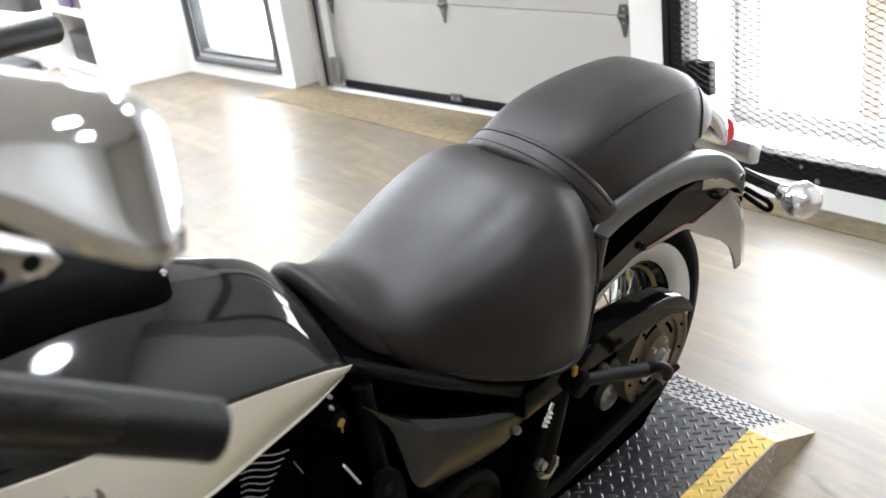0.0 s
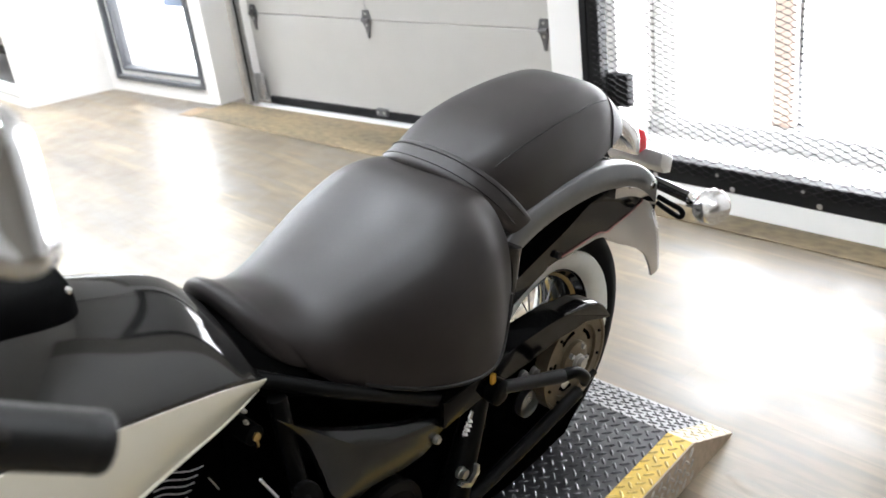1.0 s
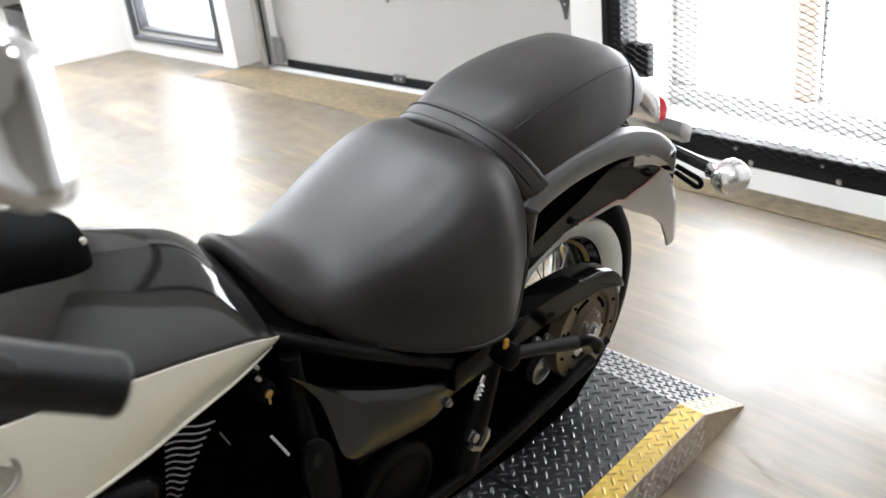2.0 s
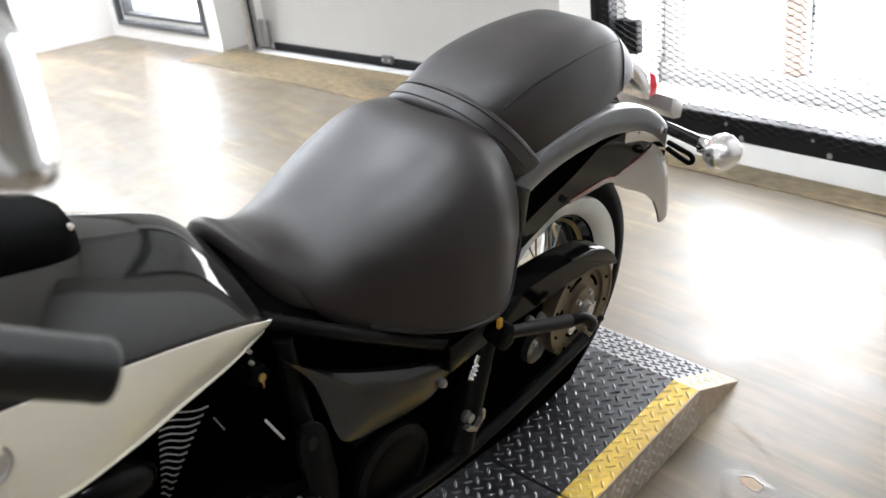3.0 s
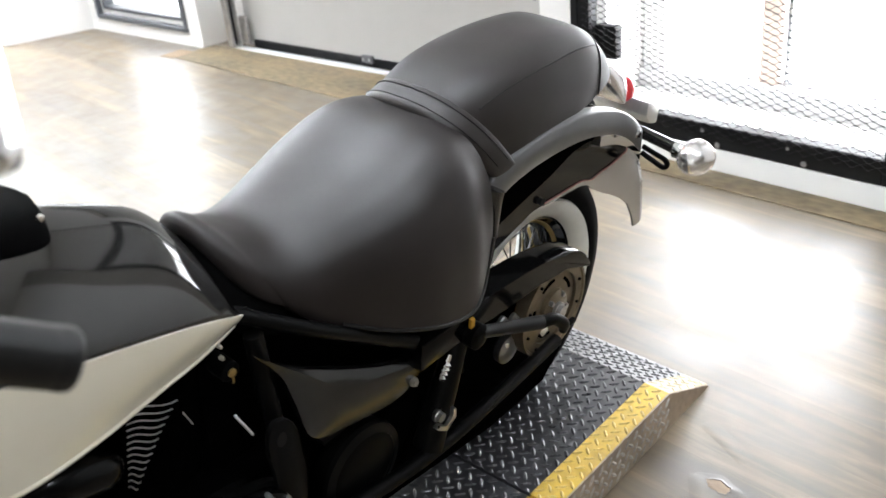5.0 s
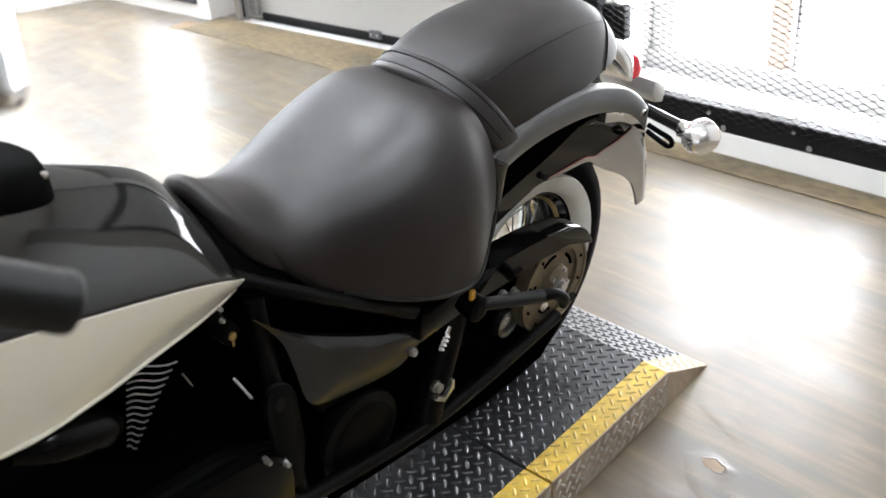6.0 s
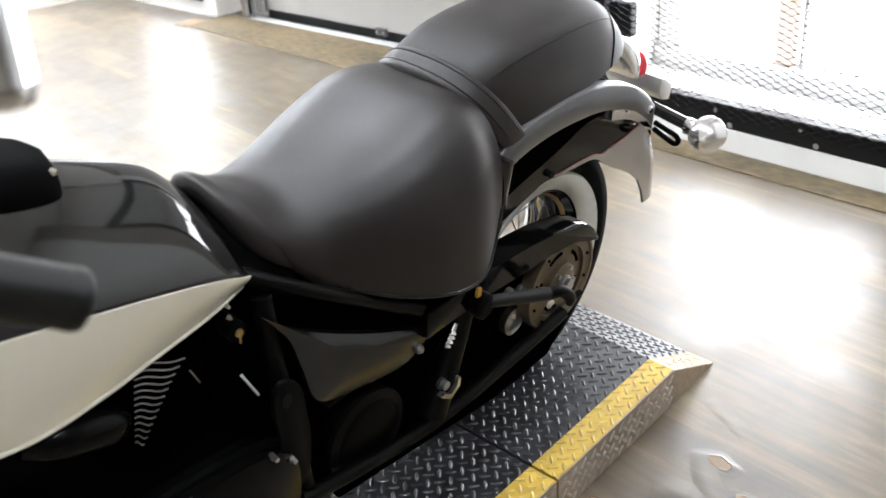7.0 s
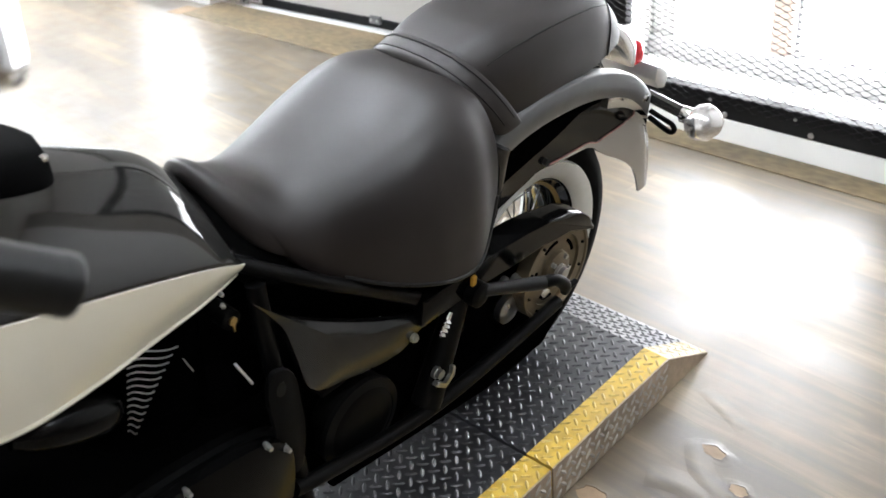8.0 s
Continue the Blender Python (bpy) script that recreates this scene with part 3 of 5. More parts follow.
# console on the tank, pointed towards the seat
CONSOLE = [(-0.808, 0.012, 0.852, 0.803, 0.9, 0.6), (-0.814, 0.040, 0.856, 0.799, 0.6, 0.4), (-0.825, 0.060, 0.859, 0.795, 0.5, 0.35), (-0.86, 0.071, 0.868, 0.790, 0.45, 0.35),
           (-0.92, 0.075, 0.882, 0.797, 0.45, 0.35), (-1.0, 0.080, 0.897, 0.810, 0.45, 0.35), (-1.06, 0.080, 0.903, 0.818, 0.5, 0.4), (-1.10, 0.06, 0.893, 0.818, 0.6, 0.5)]
console = part("tank_console", skin(arch(CONSOLE, 30, 28)), MATTE_BLACK, bike, "black tank console with pointed tail")
part("console_screw", bolt((0.050, -0.824, 0.850), "z", 0.004, 0.003), CHROME, console, "chrome screw")
SPEEDO = lathe([(0.0, 0.058), (0.022, 0.06), (0.026, 0.056), (0.022, 0.05), (0.02, 0.01)], 40, "z", (0, -1.02, 0.893))
part("speedometer", SPEEDO, CHROME, console, "chrome-ringed speedometer")

# wheels

SPOKE_M = material("dull_spoke_wire", (0.16, 0.16, 0.16), 0.4, metal=0.8, vary=0.2, grain=90)


def wheel(y, r, width, label):
    w = tagged(new("wheel"), label)
    w.parent = bike
    h = width / 2
    prof = [(-h * 0.74, r - 0.104), (-h * 0.94, r - 0.082), (-h, r - 0.046), (-h * 0.93, r - 0.020), (-h * 0.72, r - 0.006), (-h * 0.35, r - 0.001), (0, r),
            (h * 0.35, r - 0.001), (h * 0.72, r - 0.006), (h * 0.93, r - 0.020), (h, r - 0.046), (h * 0.94, r - 0.082), (h * 0.74, r - 0.104)]
    part("tyre", lathe(prof + [(0, r - 0.108)], 80, "x", (0, y, ZA), closed=True), RUBBER, w, "black tyre")
    for s in (1, -1):
        p = [(s * h * 0.76, r - 0.106), (s * (h * 0.90 + 0.002), r - 0.096), (s * (h * 0.98 + 0.002), r - 0.080), (s * (h + 0.003), r - 0.068), (s * h * 0.95, r - 0.064), (s * h * 0.65, r - 0.09)]
        part("whitewall", lathe(p, 80, "x", (0, y, ZA), closed=True), WHITEWALL, w, "cream whitewall band")
    rim = [(-0.052, r - 0.098), (-0.058, r - 0.110), (-0.048, r - 0.117), (-0.030, r - 0.132), (0.030, r - 0.132), (0.048, r - 0.117), (0.058, r - 0.110), (0.052, r - 0.098)]
    part("rim", lathe(rim, 72, "x", (0, y, ZA), closed=True), GLOSS_BLACK, w, "gloss black rim")
    for s in (1, -1):
        part("rim_line", lathe([(s * 0.038, r - 0.1265), (s * 0.045, r - 0.1205), (s * 0.044, r - 0.1195), (s * 0.037, r - 0.1255)], 72, "x", (0, y, ZA), closed=True), BRASS, w, "thin yellow rim line")
    hub = [(-0.07, 0.012), (-0.07, 0.045), (-0.05, 0.05), (-0.03, 0.03), (0.03, 0.03), (0.05, 0.05), (0.07, 0.045), (0.07, 0.012)]
    part("hub", lathe(hub, 32, "x", (0, y, ZA)), COVER_BLACK, w, "black hub")
    me = finish("spoke", tube([(0.045, 0, 0.046), (0.012, 0.05, r - 0.130)], 0.0014, 6), SPOKE_M)
    for i in range(36):
        o = new("spoke", me)
        o.parent = w
        side = 1 if i % 2 else -1
        o.matrix_local = Matrix.Translation((0, y, ZA)) @ Matrix.Rotation(2 * math.pi * i / 36, 4, "X") @ Matrix.Diagonal((side, 1 if i % 4 < 2 else -1, 1, 1))
    return w


wheel(YAX, RA, 0.160, "spoked rear wheel with whitewall tyre")
wheel(-1.62, RA, 0.110, "spoked front wheel with whitewall tyre")

# rear fender: an inverted trough along the tyre, flared at the tail
FEN = [(-0.24, 0.600, 0.14), (-0.16, 0.635, 0.150), (-0.05, 0.655, 0.142), (-0.005, 0.659, 0.138), (0.06, 0.660, 0.143), (0.13, 0.655, 0.142), (0.19, 0.643, 0.139), (0.25, 0.622, 0.148), (0.33, 0.572, 0.148),
       (0.39, 0.505, 0.130), (0.425, 0.437, 0.106), (0.438, 0.376, 0.084), (0.440, 0.321, 0.062)]


def trough_maker(keys, n_along, hw, e=0.5, stop=1.0):
    """Points of an inverted trough along rows of (y, z, side depth), by ring and by share across; past the share stop of its length only the sides go on."""
    rows = spline(keys, n_along)
    n = len(rows) - 1

    def at(f):
        i = min(int(f), n - 1)
        return [a + (b - a) * (f - i) for a, b in zip(rows[i], rows[i + 1])]

    def point(i, s, inset=0.0):
        side = min(1, max(0, (abs(s) - 0.34) / 0.26))
        f = i if i < stop * n else stop * n + (i - stop * n) * (0.06 + 0.94 * side * side * (3 - 2 * side))
        y, z, d = at(f)
        a, b = at(max(f - 0.5, 0)), at(min(f + 0.5, n))
        t = Vector((0, b[0] - a[0], b[1] - a[1])).normalized()
        nrm = Vector((0, -t.z, t.y))
        if nrm.z < 0 and nrm.y < 0:
            nrm = -nrm
        ang = s * math.pi / 2
        x = hw * math.copysign(abs(math.sin(ang)) ** e, ang) * (1 - inset / hw)
        drop = d * (1 - abs(math.cos(ang)) ** e)
        return Vector((x, y, z)) - nrm * (drop + (inset if 0 < inset and abs(s) < 0.85 else 0))

    return point, n


def trough(keys, n_along, hw, thick, e=0.5, stop=1.0):
    point, n = trough_maker(keys, n_along, hw, e, stop)
    across = np.linspace(-1, 1, 37)
    return skin([[point(i, s) for s in across] + [point(i, s, thick) for s in across[::-1]] for i in range(n + 1)])


fender = part("rear_fender", trough(FEN, 60, 0.106, 0.003, stop=0.72), FENDER_BLACK, bike, "gloss black rear fender with flared tail")
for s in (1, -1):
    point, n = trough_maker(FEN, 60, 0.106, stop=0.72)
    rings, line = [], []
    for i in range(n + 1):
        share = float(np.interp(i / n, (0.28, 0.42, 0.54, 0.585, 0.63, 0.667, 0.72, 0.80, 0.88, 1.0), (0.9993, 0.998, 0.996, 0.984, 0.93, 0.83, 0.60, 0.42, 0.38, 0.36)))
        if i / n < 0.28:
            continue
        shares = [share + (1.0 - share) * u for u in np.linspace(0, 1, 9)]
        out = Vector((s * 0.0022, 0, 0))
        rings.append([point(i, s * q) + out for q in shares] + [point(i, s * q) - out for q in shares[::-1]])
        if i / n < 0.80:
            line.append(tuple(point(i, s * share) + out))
    # the flare's grey is the floor's reflection put into the paint
    part("lower_panel", skin(rings), FLARE_REFLECT, fender, "lower fender flare, greyed for the bright floor it reflects")
    part("edge_line", tube(line[::3], 0.0013, 6), EDGE_RED, fender, "thin red line along the flare edge")
    part("rubber_bumper", tube([(s * 0.104, 0.012, 0.536), (s * 0.114, 0.012, 0.536)], 0.007, 10), SEAL, fender, "small black rubber bumper")
    rows = spline([(-0.19, 0.590), (-0.12, 0.630), (-0.03, 0.647), (0.08, 0.646), (0.16, 0.633), (0.24, 0.606), (0.295, 0.572), (0.33, 0.54)], 28)
    rings = [[Vector((s * 0.098, y, z + 0.026)), Vector((s * 0.119, y, z + 0.025)), Vector((s * 0.1225, y, z + 0.021)), Vector((s * 0.1235, y, z - 0.020)),
              Vector((s * 0.1215, y, z - 0.023)), Vector((s * 0.098, y, z - 0.022))] for y, z in rows]
    strut = part("fender_strut", skin(rings), STRUT_SHEEN, bike, "black fender strut, greyed for what it reflects", sharp=50)
    # black strip that fills in the shade of the gap below the strut
    rows = spline([(-0.20, 0.545, 0.036), (-0.125, 0.574, 0.037), (-0.055, 0.588, 0.033), (0.035, 0.601, 0.026), (0.11, 0.609, 0.012), (0.17, 0.603, 0.006)], 16)
    part("strut_gap_shade", skin([[Vector((s * 0.100, y, z + h)), Vector((s * 0.1095, y, z + h)), Vector((s * 0.1095, y, z - h)), Vector((s * 0.100, y, z - h))] for y, z, h in rows]), SHADE_CAST, strut)
    rows = spline([(0.175, 0.594), (0.24, 0.574), (0.30, 0.540), (0.335, 0.505)], 14)
    part("chrome_bracket", skin([[Vector((s * 0.105, y, z + 0.012)), Vector((s * 0.121, y, z + 0.010)), Vector((s * 0.121, y, z - 0.010)), Vector((s * 0.105, y, z - 0.012))] for y, z in rows]), CHROME, strut, "chrome strut bracket")
    part("bolt", bolt((s * 0.1235 if s > 0 else -0.1295, 0.305, 0.563), "x", 0.007, 0.006), CHROME, strut)
    rows = spline([(-0.189, 0.655, -0.160, 0.645), (-0.190, 0.639, -0.166, 0.628), (-0.189, 0.590, -0.174, 0.588), (-0.199, 0.537, -0.182, 0.545), (-0.218, 0.505, -0.196, 0.500), (-0.243, 0.483, -0.205, 0.460), (-0.285, 0.471, -0.225, 0.438), (-0.30, 0.468, -0.27, 0.442)], 26)
    part("seat_rail", skin([[Vector((s * 0.130, a, b)), Vector((s * 0.152, a - 0.001, b)), Vector((s * 0.158, a * 0.85 + c * 0.15, b * 0.85 + d * 0.15)), Vector((s * 0.160, (a + c) / 2, (b + d) / 2)),
                             Vector((s * 0.158, a * 0.15 + c * 0.85, b * 0.15 + d * 0.85)), Vector((s * 0.152, c, d)), Vector((s * 0.130, c, d))] for a, b, c, d in rows]), GLOSS_BLACK, bike, "black frame cover behind the seat")

# tail light, turn signals, plate bracket
tail = tagged(new("tail_light"), "chrome tail light housing with red lens")
tail.parent = bike
HOUSE = [(0.335, 0.020, 0.668, 0.640, 0.8, 0.7), (0.36, 0.034, 0.662, 0.612, 0.7, 0.7), (0.385, 0.040, 0.648, 0.582, 0.7, 0.7), (0.400, 0.040, 0.640, 0.570, 0.7, 0.7), (0.406, 0.038, 0.634, 0.570, 0.7, 0.7)]
part("housing", skin(arch(HOUSE, 18, 24)), SIGNAL_CHROME, tail, "chrome housing")
REDS = [(0.404, 0.0395, 0.632, 0.572, 0.6, 0.6), (0.425, 0.039, 0.624, 0.571, 0.6, 0.6), (0.446, 0.034, 0.612, 0.571, 0.6, 0.6), (0.456, 0.022, 0.603, 0.575, 0.7, 0.7)]
part("lens", skin(arch(REDS, 8, 24)), RED_LENS, tail, "red lens")
part("plate_bracket", slab([(0.452, 0.562), (0.470, 0.556), (0.505, 0.535), (0.50, 0.50), (0.47, 0.508), (0.452, 0.53)], -0.066, 0.066, 0.004), ALLOY, bike, "grey metal plate bracket")
for s in (1, -1):
    sig = tagged(new("turn_signal"), "bullet turn signal on a short black stalk")
    sig.parent = bike
    part("stalk", tube([(s * 0.100, 0.365, 0.540), (s * 0.195, 0.352, 0.535)], 0.012, 18), GLOSS_BLACK, sig, "gloss black stalk")
    part("collar", lathe([(s * 0.182, 0.012), (s * 0.184, 0.0165), (s * 0.206, 0.0165), (s * 0.210, 0.014)], 24, "x", (0, 0.351, 0.5345)), CHROME, sig, "chrome collar")
    shell = [(0.0, -0.040, 0.005), (0.0, -0.036, 0.016), (0.0, -0.024, 0.026), (0.0, -0.008, 0.032), (0.0, 0.008, 0.0335), (0.0, 0.014, 0.0335)]
    part("shell", lathe([(p[1], p[2]) for p in shell], 36, "y", (s * 0.232, 0.340, 0.536)), SIGNAL_CHROME, sig, "satin chrome bullet shell")
    part("lens", lathe([(0.0125, 0.033), (0.020, 0.0318), (0.029, 0.023), (0.033, 0.009), (0.034, 0.001)], 36, "y", (s * 0.232, 0.340, 0.536)), LENS, sig, "pale amber lens")
    part("bulb", lathe([(-0.005, 0.004), (0.004, 0.009), (0.014, 0.009), (0.020, 0.003)], 16, "y", (s * 0.232, 0.340, 0.536)), AMBER, sig, "amber bulb")
    part("cable_hook", tube([(s * 0.105, 0.375, 0.505), (s * 0.135, 0.372, 0.500), (s * 0.158, 0.368, 0.497), (s * 0.166, 0.366, 0.489), (s * 0.158, 0.366, 0.481), (s * 0.13, 0.37, 0.486), (s * 0.105, 0.374, 0.492)], 0.0055, 10), SATIN_BLACK, sig, "black cable loop")

# belt drive
PULLEY_M = material("tarnished_alloy", (0.15, 0.12, 0.08), 0.4, metal=0.7, vary=0.3, grain=60)
pul = tagged(new("belt_pulley"), "tarnished alloy rear belt pulley")
pul.parent = bike
PC = (0, 0.028, 0.320)
part("ring", lathe([(0.124, 0.070), (0.124, 0.099), (0.150, 0.099), (0.150, 0.094), (0.147, 0.092), (0.147, 0.072)], 72, "x", PC, closed=True), PULLEY_M, pul)
part("web", lathe([(0.124, 0.03), (0.124, 0.072), (0.141, 0.072), (0.141, 0.03)], 72, "x", PC, closed=True), PULLEY_M, pul)
part("boss", lathe([(0.11, 0.012), (0.11, 0.040), (0.150, 0.038), (0.154, 0.032), (0.154, 0.012)], 36, "x", PC), PULLEY_M, pul)
for k in range(5):
    a0 = 2 * math.pi * k / 5 + 0.3
    pts = [(0.141, PC[1] + 0.058 * math.cos(a0 + 0.09 * j), PC[2] + 0.058 * math.sin(a0 + 0.09 * j)) for j in range(8)]
    part("slot", tube(pts, 0.0035, 8, 24), SHADE_CAST, pul, "dark curved slot")
    b0 = a0 + 0.75
    part("bolt", bolt((0.150, PC[1] + 0.03 * math.cos(b0), PC[2] + 0.03 * math.sin(b0)), "x", 0.005, 0.008), STEEL, pul)
    for j in range(2):
        c0 = a0 + 0.63 * j
        part("rivet", bolt((0.149, PC[1] + 0.083 * math.cos(c0), PC[2] + 0.083 * math.sin(c0)), "x", 0.0025, 0.002), SATIN_BLACK, pul)
part("axle_nut", bolt((0.154, PC[1], PC[2]), "x", 0.013, 0.014), STEEL, pul, "steel axle nut")
part("drive_belt", slab([(-0.55, 0.405), (0.02, 0.436), (0.02, 0.431), (-0.55, 0.398)], 0.124, 0.148), RUBBER, bike, "black drive belt")
GUARD = [(-0.36, 0.470), (-0.197, 0.473), (-0.10, 0.467), (-0.039, 0.460), (0.035, 0.447), (0.070, 0.432), (0.100, 0.408), (0.124, 0.374), (0.112, 0.374), (0.088, 0.388),
         (0.034, 0.410), (-0.014, 0.421), (-0.05, 0.420), (-0.12, 0.420), (-0.21, 0.425), (-0.36, 0.415)]
part("belt_guard", slab(GUARD, 0.112, 0.164, 0.007), GUARD_BLACK, bike, "gloss black belt guard")
part("swingarm", slab([(-0.50, 0.14), (-0.10, 0.09), (0.08, 0.09), (0.15, 0.16), (0.165, 0.24), (0.13, 0.30), (0.04, 0.36), (-0.12, 0.392), (-0.50, 0.43)], 0.088, 0.108, 0.006), SHADE_CAST, bike, "dark swingarm plate")
part("swingarm", slab([(-0.50, 0.14), (-0.10, 0.11), (0.05, 0.14), (0.10, 0.22), (0.09, 0.30), (0.04, 0.36), (-0.12, 0.392), (-0.50, 0.43)], -0.108, -0.088, 0.006), SHADE_CAST, bike, "dark swingarm plate")
part("lower_tube", tube([(0.158, -0.620, 0.278), (0.158, -0.578, 0.266), (0.159, -0.408, 0.236), (0.160, -0.28, 0.229), (0.158, -0.12, 0.236), (0.152, 0.04, 0.243)], 0.0125, 14), TUBE_BLACK, bike, "satin black lower tube")
for at in ((0.125, -0.105, 0.352), (0.125, -0.070, 0.340), (0.112, -0.03, 0.285)):
    part("bolt", bolt(at, "x", 0.009, 0.012), STEEL, bike)
part("adjuster", lathe([(0.11, 0.02), (0.11, 0.028), (0.124, 0.028), (0.128, 0.022), (0.128, 0.01)], 24, "x", (0, -0.075, 0.272)), STEEL, bike, "steel axle adjuster")
part("adjuster", lathe([(0.13, 0.006), (0.13, 0.015), (0.142, 0.014), (0.146, 0.008)], 20, "x", (0, 0.010, 0.272)), CHROME, bike, "chrome pinch bolt")

# passenger peg, its bracket and the amber reflector
peg = tagged(new("passenger_peg"), "folded rubber passenger peg")
peg.parent = bike
part("rubber", tube([(0.178, -0.232, 0.430), (0.20, -0.175, 0.419), (0.220, -0.125, 0.410)], [0.0105, 0.0115, 0.012], 16), GRIP_RUBBER, peg, "grey rubber sleeve")
part("arm", tube([(0.220, -0.125, 0.410), (0.226, -0.098, 0.404), (0.226, -0.068, 0.378), (0.220, -0.055, 0.355)], [0.011, 0.0105, 0.011, 0.008], 14), SATIN_BLACK, peg, "gloss black arm")
part("tip", tube([(0.222, -0.062, 0.362), (0.222, -0.028, 0.362)], 0.006, 10), SATIN_BLACK, peg)
part("hinge", lathe([(0.15, 0.010), (0.15, 0.022), (0.182, 0.022), (0.186, 0.016), (0.186, 0.006)], 20, "x", (0, -0.243, 0.427)), SATIN_BLACK, peg)
part("reflector", box(0.168, -0.256, 0.446, 0.175, -0.246, 0.464, 0.002), AMBER, bike, "small amber reflector")

# frame tubes, side cover, shock
for s in (1, -1):
    part("frame_tube", tube([(s * 0.095, -0.640, 0.650), (s * 0.118, -0.600, 0.627), (s * 0.136, -0.555, 0.600), (s * 0.142, -0.488, 0.555), (s * 0.145, -0.323, 0.445), (s * 0.150, -0.217, 0.402)], 0.0105, 14), TUBE_BLACK, bike, "satin black frame tube")
    part("frame_post", tube([(s * 0.148, -0.252, 0.430), (s * 0.148, -0.285, 0.34), (s * 0.148, -0.325, 0.235)], [0.018, 0.022, 0.026], 14), TUBE_BLACK, bike, "satin black frame post")
    part("frame_post", tube([(s * 0.115, -0.625, 0.62), (s * 0.130, -0.620, 0.50), (s * 0.140, -0.605, 0.36), (s * 0.150, -0.59, 0.215)], 0.013, 14), TUBE_BLACK, bike, "satin black frame post")
COVER = [(-0.655, 0.622), (-0.612, 0.578), (-0.543, 0.530), (-0.446, 0.474), (-0.333, 0.419), (-0.354, 0.398), (-0.399, 0.383), (-0.484, 0.397), (-0.566, 0.424), (-0.592, 0.497), (-0.612, 0.560)]


def dished(outline, x0, x1, bulge):
    """A cover plate swelling outwards in its middle."""
    n = len(outline)
    cy, cz = sum(p[0] for p in outline) / n, sum(p[1] for p in outline) / n
    rings = [[Vector((x0, y, z)) for y, z in outline]]
    for u in np.linspace(0, 1, 9):
        k = 1 - 0.97 * u
        rings.append([Vector((x1 + bulge * (1 - k * k), cy + (y - cy) * k, cz + (z - cz) * k)) for y, z in outline])
    return skin(rings)


dense = [tuple(p) for p in spline(COVER + COVER[:1], 66)][:-1]
cover = part("side_cover", dished(dense, 0.135, 0.148, 0.012), SIDE_BLACK, bike, "gloss black side cover")
part("cover_bolt", bolt((0.152, -0.365, 0.398), "x", 0.006, 0.006), STEEL, cover, "steel bolt")
part("shock_spring", tube([(0.118 + 0.02 * math.cos(t), -0.20 - 0.014 * t / 3, 0.37 - 0.014 * t / 2.2 + 0.02 * math.sin(t)) for t in np.linspace(0, 28, 110)], 0.004, 6, 220), SATIN_BLACK, bike, "black coil spring")
part("shock_body", tube([(0.118, -0.19, 0.385), (0.118, -0.34, 0.19)], 0.013, 14), SHADE_CAST, bike, "dark shock absorber body")
hose = [(0.0, 0.007), (0.004, 0.010), (0.008, 0.007), (0.012, 0.0105), (0.016, 0.0075), (0.020, 0.0105), (0.024, 0.0075), (0.028, 0.010), (0.032, 0.006), (0.045, 0.005)]
o = part("hose_fitting", lathe(hose, 16, "z", (0, 0, 0)), CHROME, bike, "ribbed bright hose fitting")
o.matrix_local = pose(0.150, -0.300, 0.362, -25, 5, 0)
part("link_bracket", slab([(-0.338, 0.297), (-0.334, 0.292), (-0.312, 0.276), (-0.290, 0.292), (-0.290, 0.310), (-0.297, 0.312), (-0.298, 0.297), (-0.313, 0.286), (-0.330, 0.300)], 0.168, 0.178, 0.001), STEEL, bike, "bent steel bracket")
part("bolt", bolt((0.160, -0.318, 0.304), "x", 0.009, 0.012), STEEL, bike)
canister = part("canister", lathe([(-0.01, 0.02), (-0.01, 0.070), (0.0, 0.076), (0.030, 0.076), (0.040, 0.068), (0.044, 0.05), (0.045, 0.02)], 40, "x", (0.10, -0.463, 0.280)), SATIN_BLACK, bike, "black round cover")
part("rim", lathe([(0.026, 0.064), (0.030, 0.0795), (0.038, 0.0785), (0.042, 0.064)], 48, "x", (0.10, -0.463, 0.280), closed=True), TUBE_BLACK, canister, "raised satin rim")
for s in (1, -1):
    collar = [(-0.013, 0.008), (-0.013, 0.0145), (0.013, 0.0145), (0.013, 0.008)]
    part("tube_collar", lathe(collar, 18, "y", (s * 0.146, -0.325, 0.446)), TUBE_BLACK, bike, "welded collar on the frame tube")

# added blocks that keep light from showing through below the seat
part("bay_filler", box(-0.095, -0.70, 0.14, 0.095, -0.27, 0.60, 0.02), SHADE_CAST, bike, "black block added to close the bay between the frame tubes")
part("wheel_filler", box(-0.075, -0.30, 0.30, 0.075, -0.22, 0.62, 0.02), SHADE_CAST, bike, "black block added ahead of the rear wheel")

# engine: cases, cylinders with fins, and small fittings in the dark
engine = tagged(new("engine"), "dark finned V-twin engine")
engine.parent = bike
part("crankcase", box(-0.16, -1.14, 0.10, 0.150, -0.56, 0.42, 0.05, seg=5), SHADE_CAST, engine, "dark engine case")
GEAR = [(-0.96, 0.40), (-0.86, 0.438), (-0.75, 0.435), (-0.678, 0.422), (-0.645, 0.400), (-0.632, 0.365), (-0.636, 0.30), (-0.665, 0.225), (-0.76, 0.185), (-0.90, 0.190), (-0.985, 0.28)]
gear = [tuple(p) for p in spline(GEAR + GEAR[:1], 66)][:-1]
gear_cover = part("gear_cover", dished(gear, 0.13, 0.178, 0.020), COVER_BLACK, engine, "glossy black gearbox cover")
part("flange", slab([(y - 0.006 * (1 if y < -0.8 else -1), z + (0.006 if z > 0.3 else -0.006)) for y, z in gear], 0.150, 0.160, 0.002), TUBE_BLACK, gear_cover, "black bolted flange")
